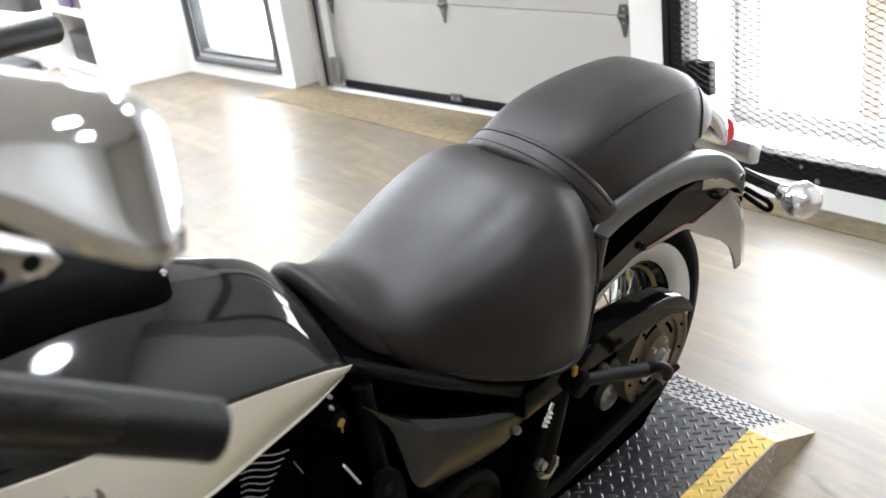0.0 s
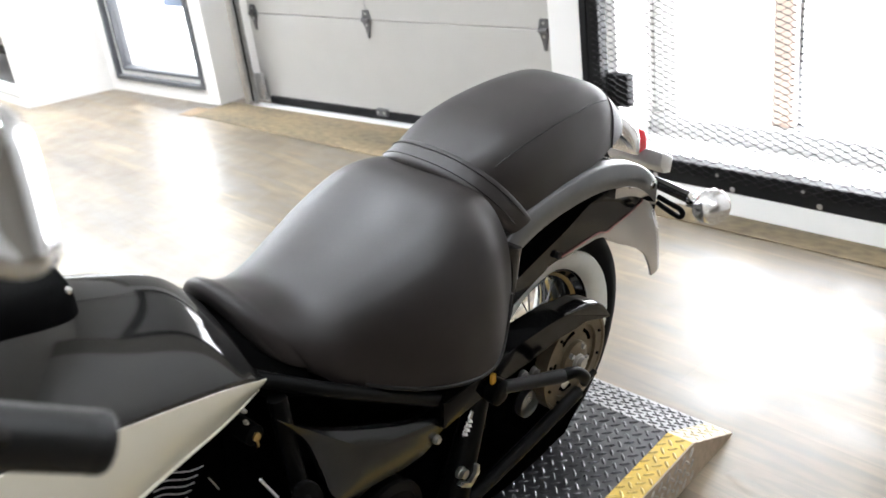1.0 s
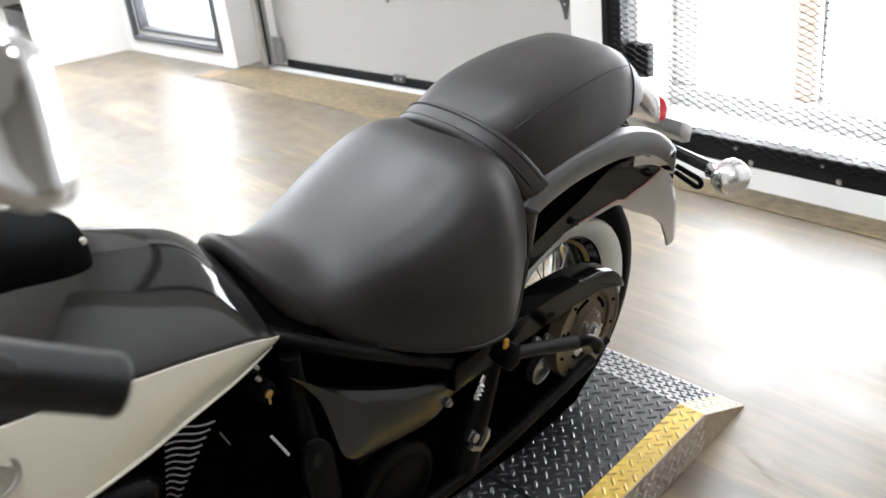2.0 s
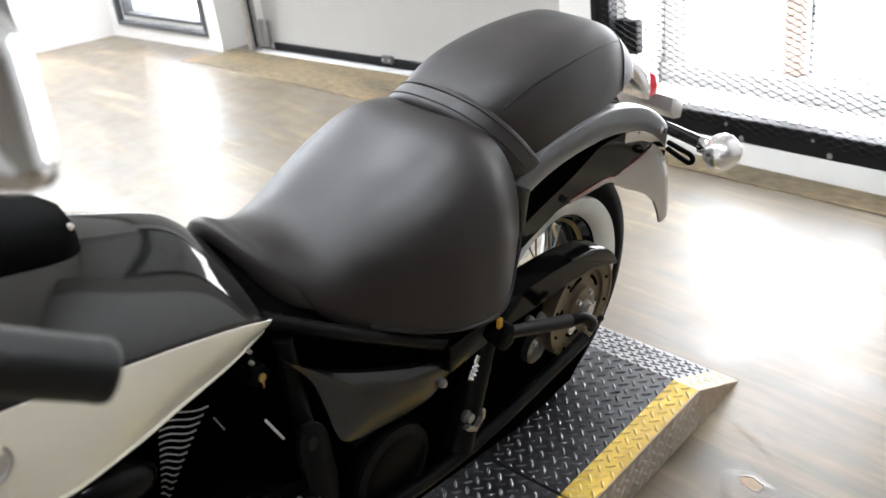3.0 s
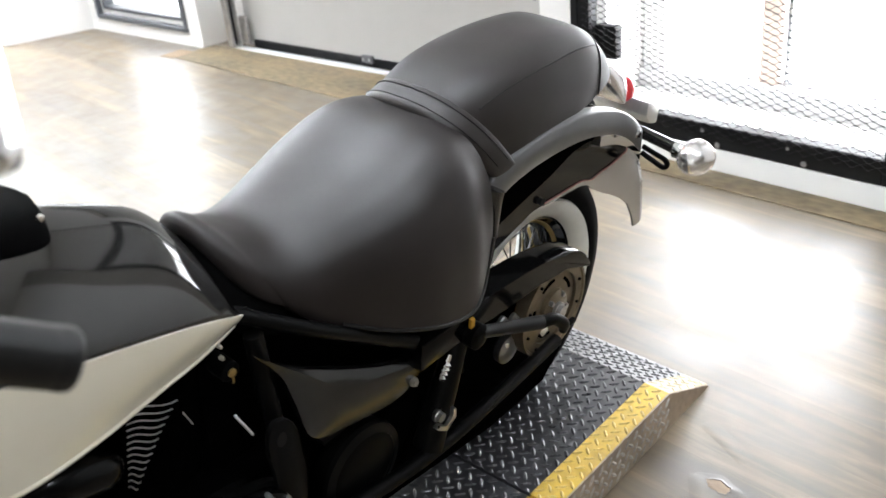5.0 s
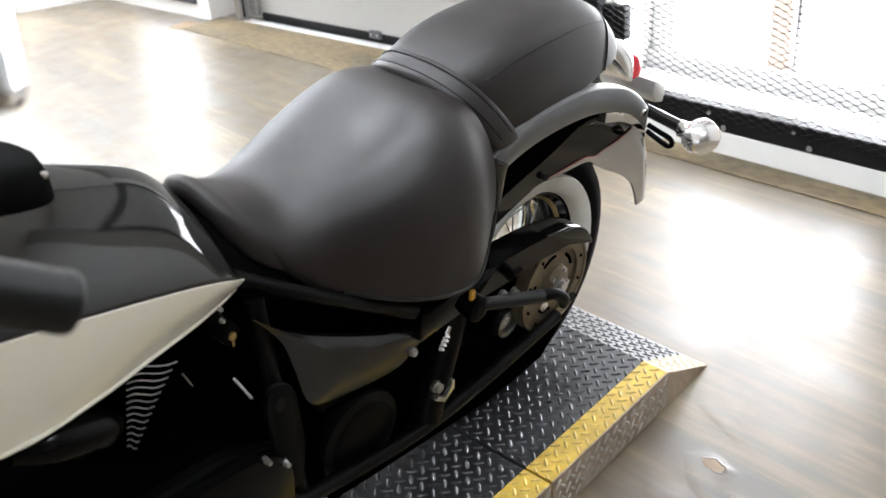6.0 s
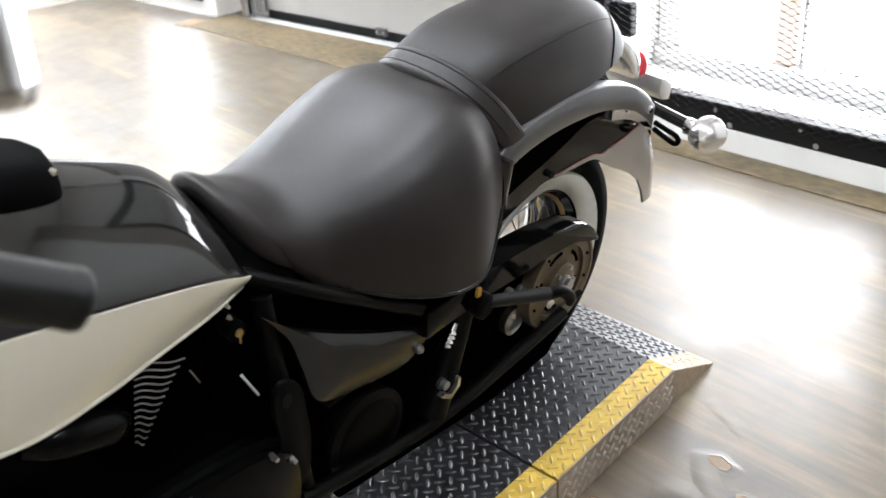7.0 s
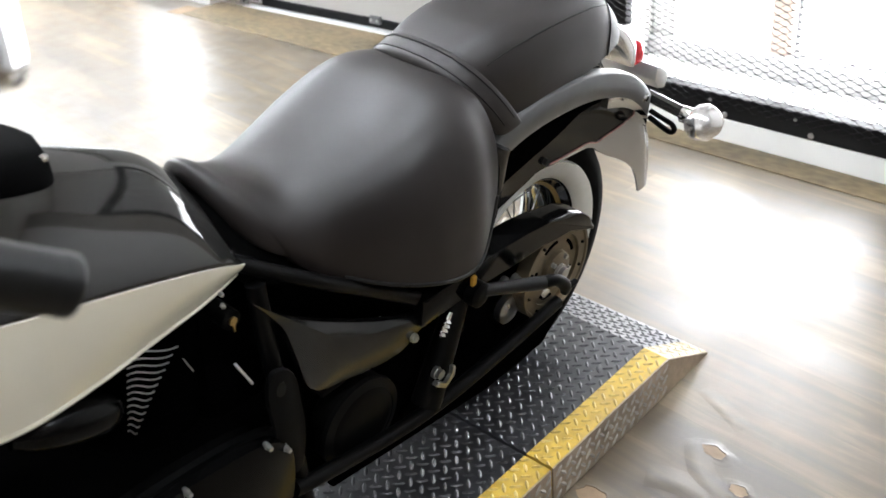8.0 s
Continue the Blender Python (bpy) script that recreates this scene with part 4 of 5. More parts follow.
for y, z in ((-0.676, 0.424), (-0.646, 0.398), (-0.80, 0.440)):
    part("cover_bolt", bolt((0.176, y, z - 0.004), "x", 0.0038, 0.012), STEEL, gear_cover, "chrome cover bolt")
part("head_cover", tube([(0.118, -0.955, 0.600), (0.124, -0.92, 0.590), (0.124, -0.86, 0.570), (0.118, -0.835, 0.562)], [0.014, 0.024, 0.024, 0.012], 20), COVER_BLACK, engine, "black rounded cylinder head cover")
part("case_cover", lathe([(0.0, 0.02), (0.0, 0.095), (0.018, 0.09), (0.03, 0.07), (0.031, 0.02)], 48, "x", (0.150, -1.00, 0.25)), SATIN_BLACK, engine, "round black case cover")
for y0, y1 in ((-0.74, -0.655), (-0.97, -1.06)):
    part("cylinder", tube([(0, (y0 + y1) / 2 - 0.06, 0.36), (0, (y0 + y1) / 2, 0.60)], 0.085, 28), SHADE_CAST, engine, "dark cylinder")


def wavy_fin(p, q, depth):
    """One cooling fin from p to q, rows of (y, z), with a wavy outer edge."""
    n = 21
    rings = []
    for i in range(n):
        u = i / (n - 1)
        y = p[0] + (q[0] - p[0]) * u
        z = p[1] + (q[1] - p[1]) * u + 0.0028 * math.sin(u * 2 * math.pi)
        rings.append([Vector((0.05, y, z - 0.001)), Vector((depth - 0.001, y, z - 0.0015)), Vector((depth, y, z)), Vector((depth - 0.001, y, z + 0.0015)), Vector((0.05, y, z + 0.001))])
    return skin(rings)


for k in range(13):
    u = k / 12
    p, q, fx = (-0.812 - 0.016 * u, 0.619 - 0.103 * u), (-0.742 - 0.074 * u ** 0.85, 0.592 - 0.085 * u), 0.116 + 0.004 * u
    fin = part("fin", wavy_fin(p, q, fx), SHADE_CAST, engine, "black cooling fin with bright edge")
    edge = [(fx, p[0] + (q[0] - p[0]) * v, p[1] + (q[1] - p[1]) * v + 0.0028 * math.sin(v * 2 * math.pi)) for v in np.linspace(0.03, 0.97, 9)]
    part("fin_edge", tube(edge, 0.0008, 6, 25), STEEL, fin, "polished fin edge")
for y0, zz in ((-0.90, 0.46), (-1.0, 0.5)):
    for k in range(7):
        part("fin", wavy_fin((y0 - 0.145, zz - 0.018 * k), (y0 - 0.035, zz - 0.018 * k - 0.03), 0.105), SHADE_CAST, engine)
part("rod", tube([(0.140, -0.684, 0.541), (0.140, -0.661, 0.494)], 0.0019, 8), ALU, engine, "bright chrome rod")
part("rod", tube([(0.120, -0.742, 0.574), (0.120, -0.731, 0.548)], 0.0009, 8), STEEL, engine, "small steel rod")
lock = tagged(new("ignition_lock"), "ignition lock with brass key")
lock.parent = bike
part("barrel", lathe([(0.08, 0.004), (0.08, 0.014), (0.118, 0.014), (0.120, 0.011)], 20, "x", (0, -0.667, 0.588)), SATIN_BLACK, lock, "black lock barrel")
part("key", lathe([(0.120, 0.0015), (0.120, 0.0058), (0.1225, 0.0058), (0.1225, 0.0015)], 20, "x", (0, -0.667, 0.588)), BRASS, lock, "brass key")
part("key_blade", box(0.121, -0.6685, 0.572, 0.123, -0.6655, 0.583, 0.0005), BRASS, lock)
for at in ((0.122, -0.681, 0.638), (0.122, -0.680, 0.620)):
    part("fitting", bolt(at, "x", 0.0024, 0.004), STEEL, bike, "small bright fitting")
part("exhaust_pipe", tube([(-0.12, -0.98, 0.42), (-0.17, -0.9, 0.25), (-0.19, -0.6, 0.18), (-0.19, 0.0, 0.18), (-0.19, 0.35, 0.20)], [0.02, 0.022, 0.03, 0.042, 0.042], 20), CHROME, bike, "chrome exhaust pipe")
part("footboard_bracket", tube([(0.13, -0.92, 0.22), (0.22, -0.94, 0.24), (0.27, -0.95, 0.245)], 0.012, 12), GLOSS_BLACK, bike)
part("shift_lever", tube([(0.165, -0.70, 0.29), (0.185, -0.82, 0.30), (0.20, -0.93, 0.33)], [0.010, 0.008, 0.008], 12), STEEL, bike, "dull shift lever")
part("side_stand", tube([(0.12, -0.62, 0.17), (0.22, -0.58, 0.055), (0.268, -0.555, -0.006)], [0.013, 0.012, 0.010], 12), SATIN_BLACK, bike, "black side stand")
PLATE = [(-0.658, 0.470), (-0.655, 0.500), (-0.645, 0.516), (-0.627, 0.511), (-0.611, 0.490), (-0.604, 0.441), (-0.599, 0.390), (-0.608, 0.320), (-0.645, 0.330), (-0.650, 0.420)]
side_plate = part("side_plate", slab([tuple(p) for p in spline(PLATE + PLATE[:1], 41)][:-1], 0.158, 0.166, 0.002), DULL_PLATE, bike, "dull grey mounting plate with an oval hole")
part("plate_hole", slab([(-0.636 + 0.008 * math.cos(a), 0.483 + 0.012 * math.sin(a)) for a in np.linspace(0, 2 * math.pi, 20, endpoint=False)], 0.1655, 0.1666), SEAL, side_plate, "dark oval hole")

# fork, triple clamp, headlight
for s in (1, -1):
    part("fork_leg", tube([(s * 0.095, -1.20, 0.88), (s * 0.095, -1.62, 0.34)], 0.024, 20), CHROME, bike, "chrome fork leg")
part("triple_clamp", box(-0.125, -1.245, 0.86, 0.125, -1.165, 0.90, 0.012), SATIN_BLACK, bike, "black triple clamp")
part("headlight", lathe([(-0.06, 0.01), (-0.055, 0.05), (-0.02, 0.085), (0.05, 0.095), (0.08, 0.092), (0.085, 0.08)][::-1], 40, "y", (0, -1.36, 0.80)), CHROME, bike, "chrome headlight shell")

# handlebar with grips, levers and the mirror
# turned to the left on its stand: the far grip comes back beside the tank
BAR_L = [(0, -1.17, 0.96), (0.10, -1.18, 0.995), (0.27, -1.215, 1.075), (0.4401, -1.1673, 1.1069), (0.4803, -1.0431, 1.033)]
BAR_R = [(0, -1.17, 0.96), (-0.09, -1.15, 0.985), (-0.19, -1.08, 1.035), (-0.25, -0.92, 1.034), (-0.308, -0.748, 1.013)]
for path in (BAR_L, BAR_R):
    bar = part("handlebar", tube(path, 0.0127), GLOSS_BLACK, bike, "gloss black handlebar")
    e, k = Vector(path[4]), Vector(path[3])
    w = (e - k).normalized()
    e = e + w * (0.021 if path is BAR_L else 0.032)
    thick = 0.018
    part("grip", tube([tuple(e - w * q) for q in (0.150, 0.144, 0.016, 0.013, 0.010, 0.004, 0.001, 0.0)], [thick - 0.0027, thick, thick - 0.0002, thick - 0.0010, thick, thick, thick - 0.0012, thick - 0.004], 32), GRIP_RUBBER, bar, "black rubber grip")
    part("perch", tube([tuple(e - w * 0.195), tuple(e - w * 0.152)], 0.021, 18), SATIN_BLACK, bar, "black switch housing")
    o = Vector((0, -0.05, -0.02))
    part("lever", tube([tuple(e - w * 0.19 + o), tuple(e - w * 0.14 + o * 1.2), tuple(e - w * 0.09 + o * 1.3)], [0.010, 0.008, 0.007], 12), CHROME, bar, "chrome lever")

# left mirror seen from the front: domed chrome shell, glass on its far side
mir = tagged(new("mirror"), "chrome handlebar mirror with domed back")
mir.parent = bike
MN = Vector((0.60, -0.73, 0.33)).normalized()
TL, TR, BR, BL = Vector((0.4008, -1.1222, 1.2498)), Vector((0.5064, -1.0423, 1.2344)), Vector((0.5353, -1.0543, 1.1554)), Vector((0.3962, -1.1505, 1.1955))
MC = (TL + TR + BR + BL) / 4


def mirror_point(r, a, d):
    c, q = math.cos(a), math.sin(a)
    u, v = 0.5 + 0.5 * r * math.copysign(abs(c) ** 0.34, c), 0.5 + 0.5 * r * math.copysign(abs(q) ** 0.34, q)
    return (BL * (1 - u) + BR * u) * (1 - v) + (TL * (1 - u) + TR * u) * v + MN * d


NA = 72
ang = [2 * math.pi * i / NA for i in range(NA)]
part("shell", skin([[mirror_point(r, a, d) for a in ang] for r, d in ((1.0, -0.006), (1.0, -0.001), (0.992, 0.003), (0.955, 0.0070), (0.90, 0.0088), (0.7, 0.0125), (0.5, 0.0152), (0.3, 0.017), (0.1, 0.0178), (0.02, 0.018))]), CHROME, mir, "smooth chrome back shell", sharp=80)
part("bezel", skin([[mirror_point(r, a, d) for a in ang] for r, d in ((1.0, -0.006), (0.998, -0.014), (0.96, -0.016))]), CHROME, mir, "thin chrome rim")
part("glass", skin([[mirror_point(r, a, d) for a in ang] for r, d in ((0.95, -0.014), (0.95, -0.0175), (0.5, -0.0175), (0.05, -0.0175))]), MIRROR, mir, "mirror glass", sharp=80)
part("stem", tube([tuple(MC - MN * 0.02 - (TR - TL) * 0.3), (0.40, -1.15, 1.17), (0.345, -1.16, 1.09), (0.30, -1.145, 1.035)], 0.006, 12), CHROME, mir, "chrome stem")
clamp = part("mirror_clamp", slab([(-1.125, 1.118), (-1.078, 1.124), (-1.050, 1.108), (-1.046, 1.101), (-1.060, 1.096), (-1.085, 1.102), (-1.125, 1.090)], 0.374, 0.384, 0.002), CHROME, mir, "drilled chrome clamp")
for y in (-1.064, -1.084):
    part("clamp_hole", bolt((0.384, y, 1.108), "x", 0.0045, 0.0006), SEAL, clamp)

# ---- garage door hardware ----


def hinge(x, z):
    pts = [(-0.018, 0.045), (0.018, 0.045), (0.028, 0.008), (0.028, -0.006), (0.014, -0.04), (0.004, -0.085), (-0.004, -0.085), (-0.014, -0.04), (-0.028, -0.006), (-0.028, 0.008)]
    bm = slab([(x + a, z + b) for a, b in pts], 0, 0.005)
    for v in bm.verts:
        v.co = Vector((v.co.y, YD - 0.005 + v.co.x, v.co.z))
    h = part("hinge", bm, HINGE_STEEL, gd, "galvanised door hinge", smooth=False)
    part("knuckle", lathe([(-0.022, 0.003), (-0.022, 0.009), (0.022, 0.009), (0.022, 0.003)], 16, "x", (x, YD - 0.012, z)), HINGE_STEEL, h)
    for dz in (0.028, -0.025):
        part("screw", bolt((x, YD - 0.005, z + dz), "y", 0.005, -0.004), STEEL, h)


for x in (-4.085, -3.264, -2.268):
    hinge(x, 0.48)
    hinge(x, 0.94)
part("stile", box(-3.268, YD - 0.003, 0.52, -3.262, YD, 0.93, 0.001), GALV, gd, "thin steel rod")
part("latch", box(-3.265, YD - 0.03, 0.028, -3.195, YD - 0.012, 0.064, 0.004), HINGE_STEEL, gd, "small steel lift handle")
for x in (-3.25, -3.21):
    part("rivet", bolt((x, YD - 0.03, 0.046), "y", 0.005, -0.004), STEEL, gd)
track = tagged(new("door_track"), "galvanised vertical door track with bottom roller", "door track", kind="structure")
part("channel", box(-4.178, 3.035, 0.02, -4.140, 3.085, 2.3, 0.004), GALV, track, "dull steel channel")
part("channel_slot", box(-4.1385, 3.055, 0.03, -4.1355, 3.066, 2.3), SEAL, track)
part("jamb_angle", box(-4.20, 3.086, 0.0, -4.135, 3.092, 2.3, 0.001), GALV, track)
part("roller_bracket", box(-4.138, 3.095, 0.03, -4.075, 3.112, 0.17, 0.004), GALV, track, "steel bottom roller bracket")
part("roller", lathe([(-4.175, 0.004), (-4.175, 0.02), (-4.150, 0.02), (-4.150, 0.004)], 20, "x", (0, 3.06, 0.085)), STEEL, track)
for z in (0.07, 0.12, 0.6, 1.2):
    part("bolt", bolt((-4.19, 3.086, z), "y", 0.006, -0.006), STEEL, track)
tagged(part("baseboard", box(WX1 + 0.0, YW - 0.006, 0.0, DX0, YW - 0.0005, 0.02, 0.001), TRIM_WHITE), "thin white base trim", "trim", kind="structure")

# ---- mesh screen in front of the storefront ----
scr = thing("mesh_screen", "black steel frame with expanded metal mesh", "security screen", BAY)
SX0, SX1, SZ0, SZ1 = -1.895, -0.700, 0.080, 2.15
YM = 2.72
part("post", box(SX0, YM - 0.02, SZ0, SX0 + 0.080, YM + 0.03, SZ1, 0.004), FRAME_BLACK, scr, smooth=False)
part("post", box(SX1 - 0.075, YM - 0.02, SZ0, SX1, YM + 0.03, SZ1, 0.004), FRAME_BLACK, scr, smooth=False)
part("bottom_rail", box(SX0 + 0.080, YM - 0.02, SZ0, SX1 - 0.075, YM + 0.03, SZ0 + 0.080, 0.004), FRAME_BLACK, scr, smooth=False)
part("top_rail", box(SX0 + 0.080, YM - 0.02, SZ1 - 0.07, SX1 - 0.075, YM + 0.03, SZ1, 0.004), FRAME_BLACK, scr, smooth=False)
part("post_edge", box(SX0 + 0.028, YM - 0.024, SZ0 + 0.07, SX0 + 0.033, YM - 0.02, SZ1 - 0.07), SEAL, scr)
for x, z, r in ((-1.598, 0.095, 0.008), (-1.304, 0.095, 0.008), (-1.010, 0.095, 0.008), (-1.36, 0.135, 0.005), (-1.065, 0.135, 0.005)):
    part("bolt", bolt((x, YM - 0.02, z), "y", r, -0.005), GALV, scr, "round zinc bolt head")


def expanded_mesh(x0, x1, z0, z1, y, w=0.0485, h=0.0215):
    """Zigzag strands, wide and flat at the joints where they meet, thin between."""
    verts, faces = [], []
    rows, cols = int((z1 - z0) / h) * 2, int((x1 - x0) / w * 2)
    for r in range(rows):
        base, up = z0 + r * h / 2, 1 if r % 2 else -1
        line = []
        for c in range(cols + 1):
            x, sign = x0 + c * w / 2, 1 if (c % 2 == 0) == (up > 0) else -1
            yy = y + (0.0025 if c % 2 else -0.0025)
            z = base + sign * h / 4
            dip = sign * 0.0012
            line += [(x - 0.0046, yy, z - dip, 0.0009), (x - 0.0018, yy, z, 0.0016), (x + 0.0018, yy, z, 0.0016), (x + 0.0046, yy, z - dip, 0.0009)]
        k0 = len(verts)
        for x, yy, z, t in line:
            for a, b in ((-1, -1), (1, -1), (1, 1), (-1, 1)):
                verts.append((x, yy + a * t * 1.5, z + b * t))
        for c in range(len(line) - 1):
            k = k0 + 4 * c
            for j in range(4):
                faces.append((k + j, k + (j + 1) % 4, k + 4 + (j + 1) % 4, k + 4 + j))
    me = bpy.data.meshes.new("mesh_panel")
    me.from_pydata(verts, [], faces)
    me.materials.append(MESH_BLACK)
    o = new("mesh_panel", me)
    o.parent = scr
    o["label"] = "fine black expanded metal"
    return o


expanded_mesh(SX0 + 0.062, SX1 - 0.065, SZ0 + 0.047, SZ1 - 0.045, YM - 0.0255)
part("lock_plate", box(-1.815, YM + 0.012, 0.306, -1.725, YM + 0.05, 0.420, 0.004), FRAME_BLACK, scr, "black lock box behind the mesh")
plinth = part("plinth", box(-1.90, YM - 0.018, 0.0, -0.66, 3.13, SZ0, 0.004), TRIM_WHITE, smooth=False)
plinth.matrix_world = BAY
tagged(plinth, "white painted plinth below the mesh screen", "plinth", kind="structure")
store = thing("window_2", "bright storefront window behind the mesh screen", "window", BAY, kind="structure")
part("sill", box(-1.90, 3.118, 0.075, -0.66, 3.24, 0.15, 0.003), SILL_SHADED, store)
part("mullion", box(-1.90, 3.15, 0.15, -1.80, 3.23, 1.40, 0.003), TRIM_WHITE, store)
part("mullion", box(-1.425, 3.17, 0.15, -1.350, 3.25, 1.40, 0.004), GLARED_WOOD, store, "orange timber mullion, paled for the glare behind it")
part("mullion", box(-1.335, 3.18, 0.15, -1.317, 3.22, 1.40, 0.002), GALV, store, "thin grey metal bar")
p = part("pane", box(-1.80, 3.195, 0.15, -0.66, 3.201, 1.40), GLASS, store, smooth=False)
p.visible_shadow = False

# ---- corner wall and bookcase ----
bm = bmesh.new()
base = [(-5.42, 3.0), (-5.575, 2.545), (-5.60, 2.545), (-5.60, 3.0)]
lo = [bm.verts.new((x, y, 0)) for x, y in base]
hi = [bm.verts.new((x, y, HC)) for x, y in base]
for i in range(4):
    bm.faces.new((lo[i], lo[(i + 1) % 4], hi[(i + 1) % 4], hi[i]))
bm.faces.new(lo), bm.faces.new(hi)
tagged(part("wall_corner", bm, WALL, smooth=False), "white painted wall return in the corner", "wall", kind="structure")
shelf = thing("bookcase", "white painted bookcase with black boxes on its shelves", "bookcase", pose(-5.585, 2.525, 0, 0, 0, -6))
part("side_panel", box(-0.10, 0, 0, 0, 0.40, 1.9, 0.003), TRIM_WHITE, shelf, smooth=False)
part("side_panel", box(-0.84, 0, 0, -0.70, 0.40, 1.9, 0.003), TRIM_WHITE, shelf, smooth=False)
part("back_panel", box(-0.70, 0.38, 0, -0.10, 0.40, 1.9), TRIM_WHITE, shelf, smooth=False)
part("plinth_board", box(-0.70, 0.0, 0.0, -0.10, 0.38, 0.105, 0.003), TRIM_WHITE, shelf, smooth=False)
# raised grey strip imitates a shadow line across the board
part("shadow_strip", box(-0.70, -0.002, 0.055, -0.10, 0.0, 0.060), FRAME_GREY, shelf, "thin grey strip drawn as a shadow line")
for z in (0.42, 0.80, 1.2, 1.6):
    part("shelf_board", box(-0.70, 0.005, z, -0.10, 0.38, z + 0.025, 0.002), TRIM_WHITE, shelf, smooth=False)


def storage_box(x0, x1, z0, z1, y0, y1, mat, label):
    ob = thing("storage_box", label, "box", shelf.matrix_world.copy())
    part("body", box(x0, y0, z0, x1, y1, z1 - 0.02, 0.008), mat, ob)
    part("lid", box(x0 - 0.004, y0 - 0.004, z1 - 0.022, x1 + 0.004, y1, z1, 0.006), mat, ob)
    part("handle", tube([((x0 + x1) / 2 - 0.05, y0 + 0.06, z1), ((x0 + x1) / 2 - 0.04, y0 + 0.06, z1 + 0.02), ((x0 + x1) / 2 + 0.04, y0 + 0.06, z1 + 0.02), ((x0 + x1) / 2 + 0.05, y0 + 0.06, z1)], 0.007, 8), mat, ob)
    return ob


storage_box(-0.61, -0.125, 0.105, 0.29, 0.05, 0.30, BOX_BLACK, "black plastic tool box on the bottom shelf")
storage_box(-0.66, -0.43, 0.445, 0.60, 0.05, 0.25, PURPLE, "dark purple carton on a shelf")
storage_box(-0.40, -0.13, 0.445, 0.62, 0.06, 0.26, BOX_BLACK, "black carton on a shelf")

# beside the bookcase: a low white cabinet, a bag on it and a case on the floor
cab = thing("cabinet", "low white cabinet against the wall", "cabinet", pose(-7.05, 2.60, 0))
part("body", box(-0.55, 0.0, 0.0, 0.46, 0.38, 0.38, 0.004), TRIM_WHITE, cab, smooth=False)
for x in (-0.27, 0.235):
    d = part("door", box(x - 0.245, -0.018, 0.03, x + 0.22, -0.001, 0.36, 0.004), TRIM_WHITE, cab, smooth=False)
    part("handle", tube([(x - 0.04, -0.019, 0.31), (x - 0.04, -0.035, 0.31), (x + 0.04, -0.035, 0.31), (x + 0.04, -0.019, 0.31)], 0.004, 8), STEEL, d)
bag = thing("bag", "soft black bag on the white cabinet", "bag", pose(-7.0, 2.75, 0.38))
part("body", skin(arch([(-0.13, 0.16, 0.05, 0.0, 0.7, 0.7), (-0.11, 0.26, 0.14, 0.0, 0.6, 0.6), (0.0, 0.30, 0.19, 0.0, 0.6, 0.6), (0.11, 0.26, 0.13, 0.0, 0.6, 0.6), (0.13, 0.16, 0.05, 0.0, 0.7, 0.7)], 18, 24)), BOX_BLACK, bag)
part("strap", tube([(-0.18, 0, 0.15), (-0.10, 0, 0.25), (0.10, 0, 0.25), (0.18, 0, 0.15)], 0.010, 8), BOX_BLACK, bag)
case = thing("equipment_case", "low black case with a pale rim on the floor", "case", pose(-6.82, 2.46, 0, 0, 0, -4))
part("body", box(-0.35, -0.10, 0.014, 0.26, 0.11, 0.09, 0.02), BOX_BLACK, case)
part("rim", box(-0.36, -0.11, 0.0, 0.27, 0.12, 0.0135, 0.004), ALLOY, case, "pale metal rim")

# ---- torn flaps in the vinyl ----


def torn_patch(x, y, r, seed, tilt=0.0):
    """A bubble burst open: a swollen rim with a ragged curled lip round a bare hollow."""
    bm = bmesh.new()
    n = 40
    rings = []
    for k, (f, h) in enumerate(((1.9, 0.0003), (1.6, 0.0006), (1.35, 0.0009), (1.15, 0.0012), (1.03, 0.0019), (0.985, 0.0022), (0.92, 0.0007), (0.55, 0.0009), (0.1, 0.0008))):
        ring = []
        for i in range(n):
            t = 2 * math.pi * i / n
            wob = 1 + 0.13 * math.sin(2 * t + seed) + 0.08 * math.sin(5 * t + 2 * seed) + (0.045 * math.sin(11 * t + 3 * seed) if 3 <= k <= 6 else 0)
            lift = 0.55 + 0.45 * math.sin(t + tilt) if k in (2, 3, 4, 5) else 1.0
            ring.append(bm.verts.new((x + r * f * wob * math.cos(t), y + 0.62 * r * f * wob * math.sin(t), h * lift)))
        rings.append(ring)
    for k, (a, b) in enumerate(zip(rings, rings[1:])):
        for i in range(n):
            j = (i + 1) % n
            # the lip's inner face is brown along its lifted side
            bm.faces.new((a[i], a[j], b[j], b[i])).material_index = 1 if k >= 6 else 2 if k == 5 and math.sin(2 * math.pi * i / n + tilt) > -0.35 else 0
    bm.faces.new(rings[-1]).material_index = 1
    return tagged(part("torn_flap", bm, [FLOOR, BACKING, TEAR], sharp=35), "torn curled flap in the vinyl floor", "floor damage", kind="structure")


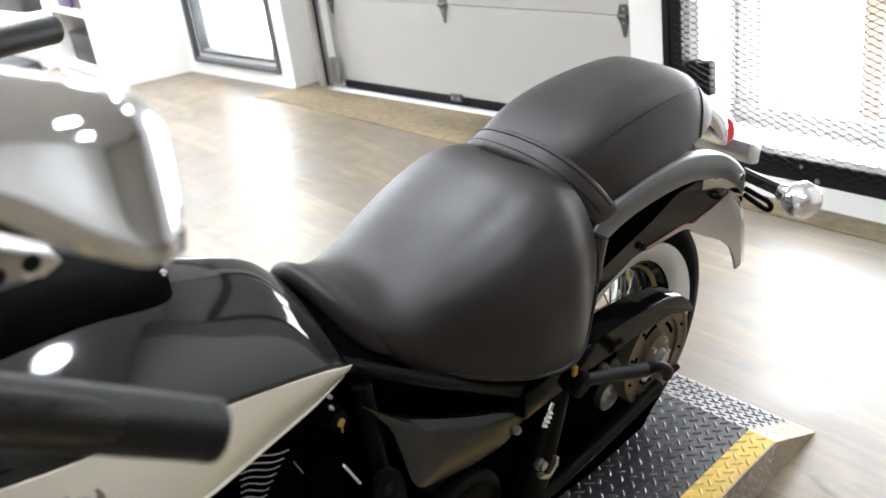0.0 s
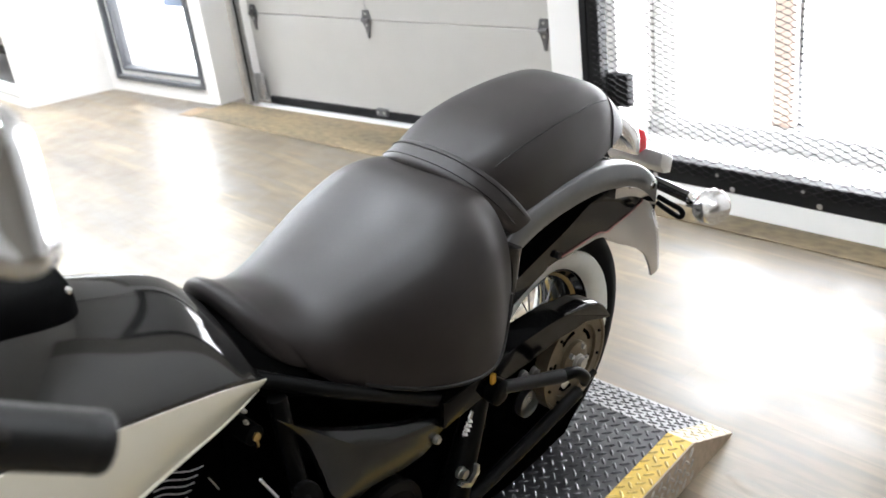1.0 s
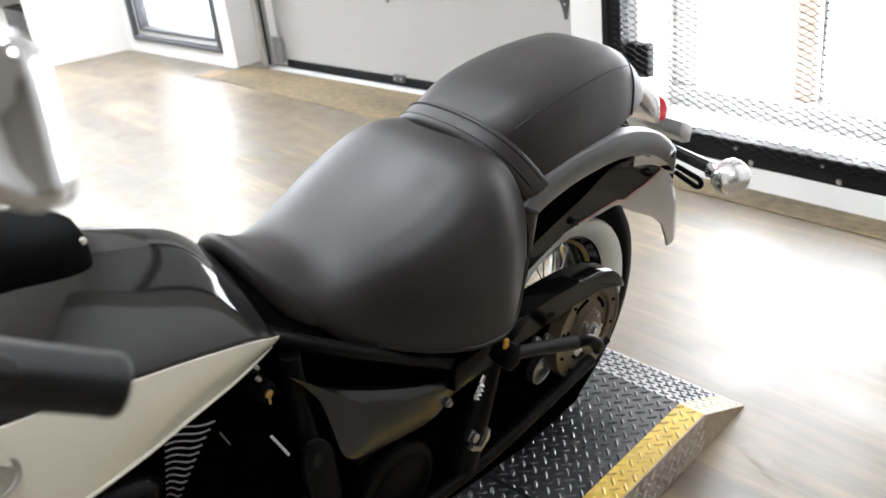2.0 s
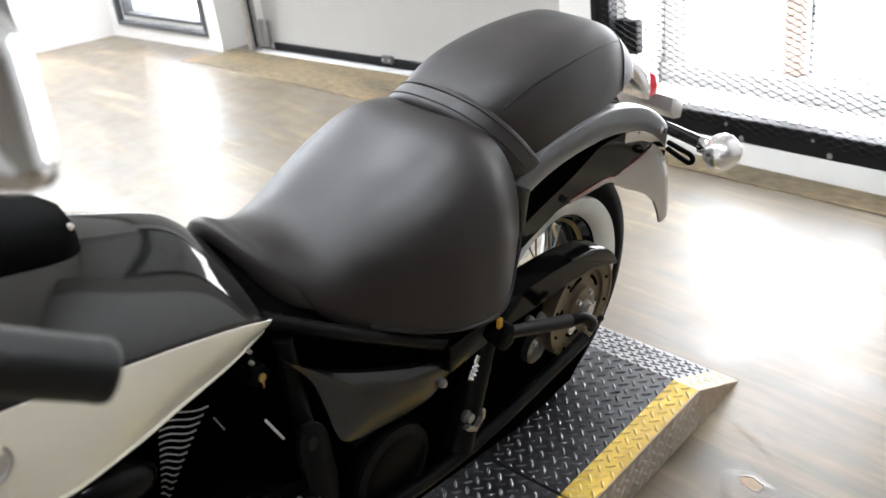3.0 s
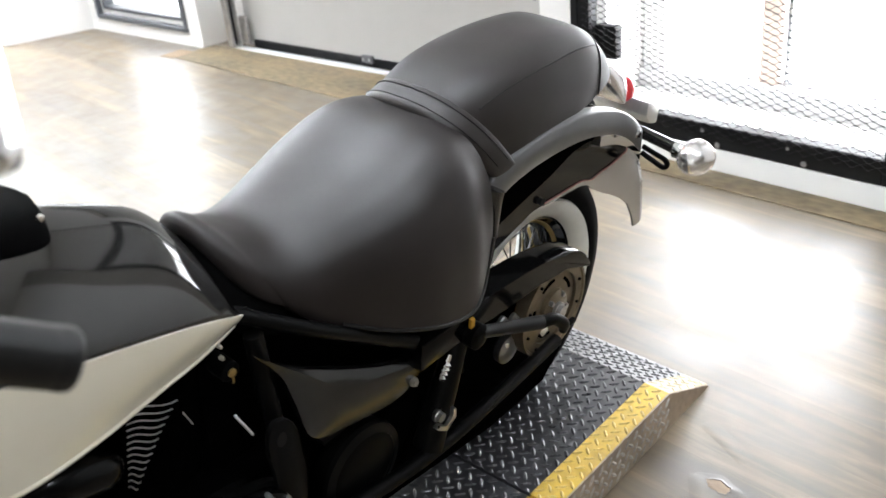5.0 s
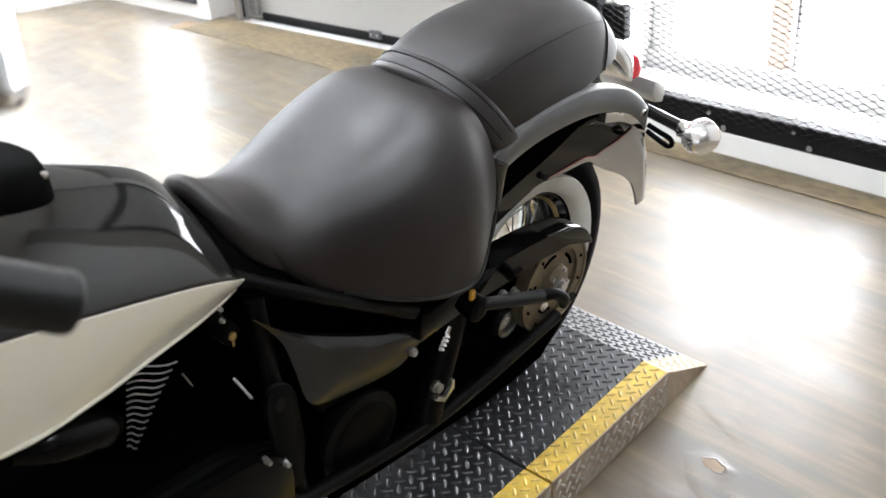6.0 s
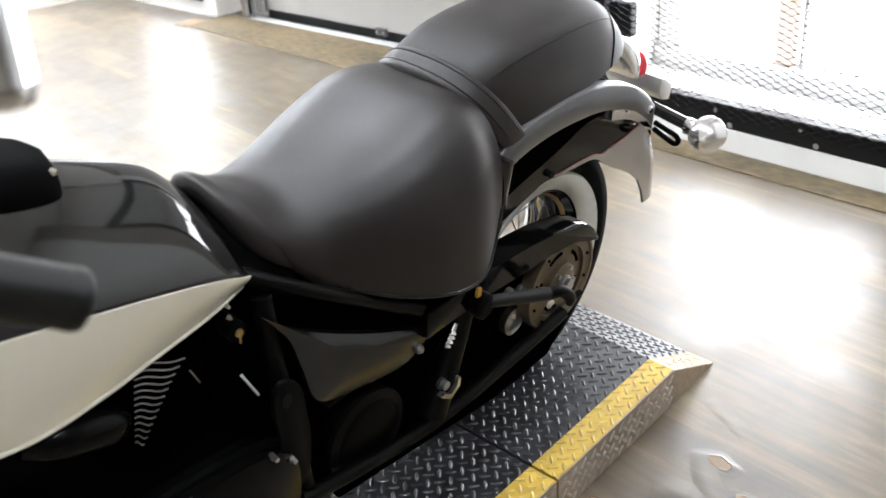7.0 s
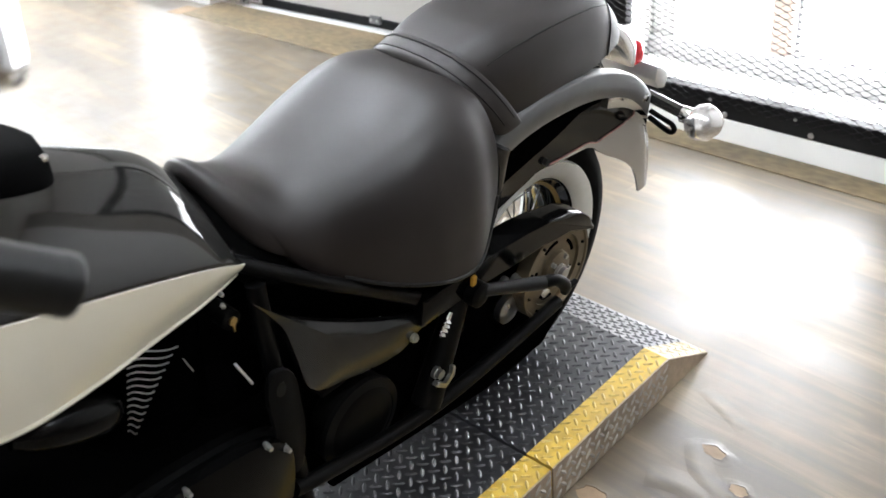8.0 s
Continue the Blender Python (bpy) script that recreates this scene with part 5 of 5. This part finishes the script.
def ridge(points, height, width, label):
    """A long low fold or lifted tear in the sheet."""
    rows = spline(points, 22)
    bm = bmesh.new()
    rings = []
    for i, (x, y) in enumerate(rows):
        u = i / (len(rows) - 1)
        x1, y1 = rows[min(i + 1, len(rows) - 1)]
        x0, y0 = rows[max(i - 1, 0)]
        d = Vector((x1 - x0, y1 - y0)).normalized()
        p = Vector((-d.y, d.x))
        swell = math.sin(math.pi * u) ** 0.7 * (1 + 0.15 * math.sin(17 * u))
        rings.append([bm.verts.new((x + p.x * width * q, y + p.y * width * q, 0.0004 + height * swell * h)) for q, h in ((1.0, 0), (0.6, 0.3), (0.25, 0.8), (0.0, 1.0), (-0.25, 0.6), (-0.5, 0.0))])
    for a, b in zip(rings, rings[1:]):
        for i in range(5):
            bm.faces.new((a[i], a[i + 1], b[i + 1], b[i]))
    return tagged(part("floor_fold", bm, FLOOR, sharp=35), label, "floor damage", kind="structure")


torn_patch(-0.622, 1.388, 0.026, 3, 0.8)
torn_patch(-0.536, 1.318, 0.021, 4, 1.2)
torn_patch(-0.745, 1.145, 0.034, 5, 0.3)
ridge([(-0.690, 1.245), (-0.651, 1.259), (-0.605, 1.262), (-0.560, 1.250)], 0.0020, 0.045, "lifted tear in the vinyl floor")
ridge([(-0.672, 1.400), (-0.640, 1.345), (-0.605, 1.305), (-0.555, 1.275)], 0.0012, 0.035, "long fold in the vinyl floor")
ridge([(-0.735, 1.549), (-0.674, 1.518), (-0.608, 1.478)], 0.0008, 0.026, "shallow fold in the vinyl floor")

# ---- ceiling lights, with added fill ----


def unseen_lamp(x, y):
    c = thing("unseen_lamp", "round white ceiling lamp out of view, with a glowing diffuser", "ceiling light", pose(x, y, HC), group="ceiling lights")
    part("body", lathe([(0.0, 0.02), (0.0, 0.20), (-0.06, 0.205), (-0.075, 0.195), (-0.075, 0.185), (-0.05, 0.18), (-0.05, 0.02)], 40, "z"), TRIM_WHITE, c)
    part("diffuser", lathe([(-0.052, 0.001), (-0.052, 0.178), (-0.066, 0.176), (-0.078, 0.150), (-0.086, 0.10), (-0.089, 0.001)], 40, "z"), TUBE, c, "glowing diffuser")


TUBE = glow("lit_diffuser", (0.87, 0.925, 1.0), 86.0)
# ten lamps added only to brighten the corner wall and its floor reflection
for x in (-7.9, -7.2, -6.5, -5.8, -5.1):
    unseen_lamp(x, 2.5)
for x in (-7.6, -6.9, -6.2, -5.5, -4.8):
    unseen_lamp(x, 1.95)
for x in (-6.2, -4.2, -2.0, -0.6, 1.0):
    unseen_lamp(x, 1.35)
for x in (-5.0, -2.6, 1.0):
    unseen_lamp(x, -2.0)
# one more added to brighten what the mirror reflects
unseen_lamp(3.0, -3.8)
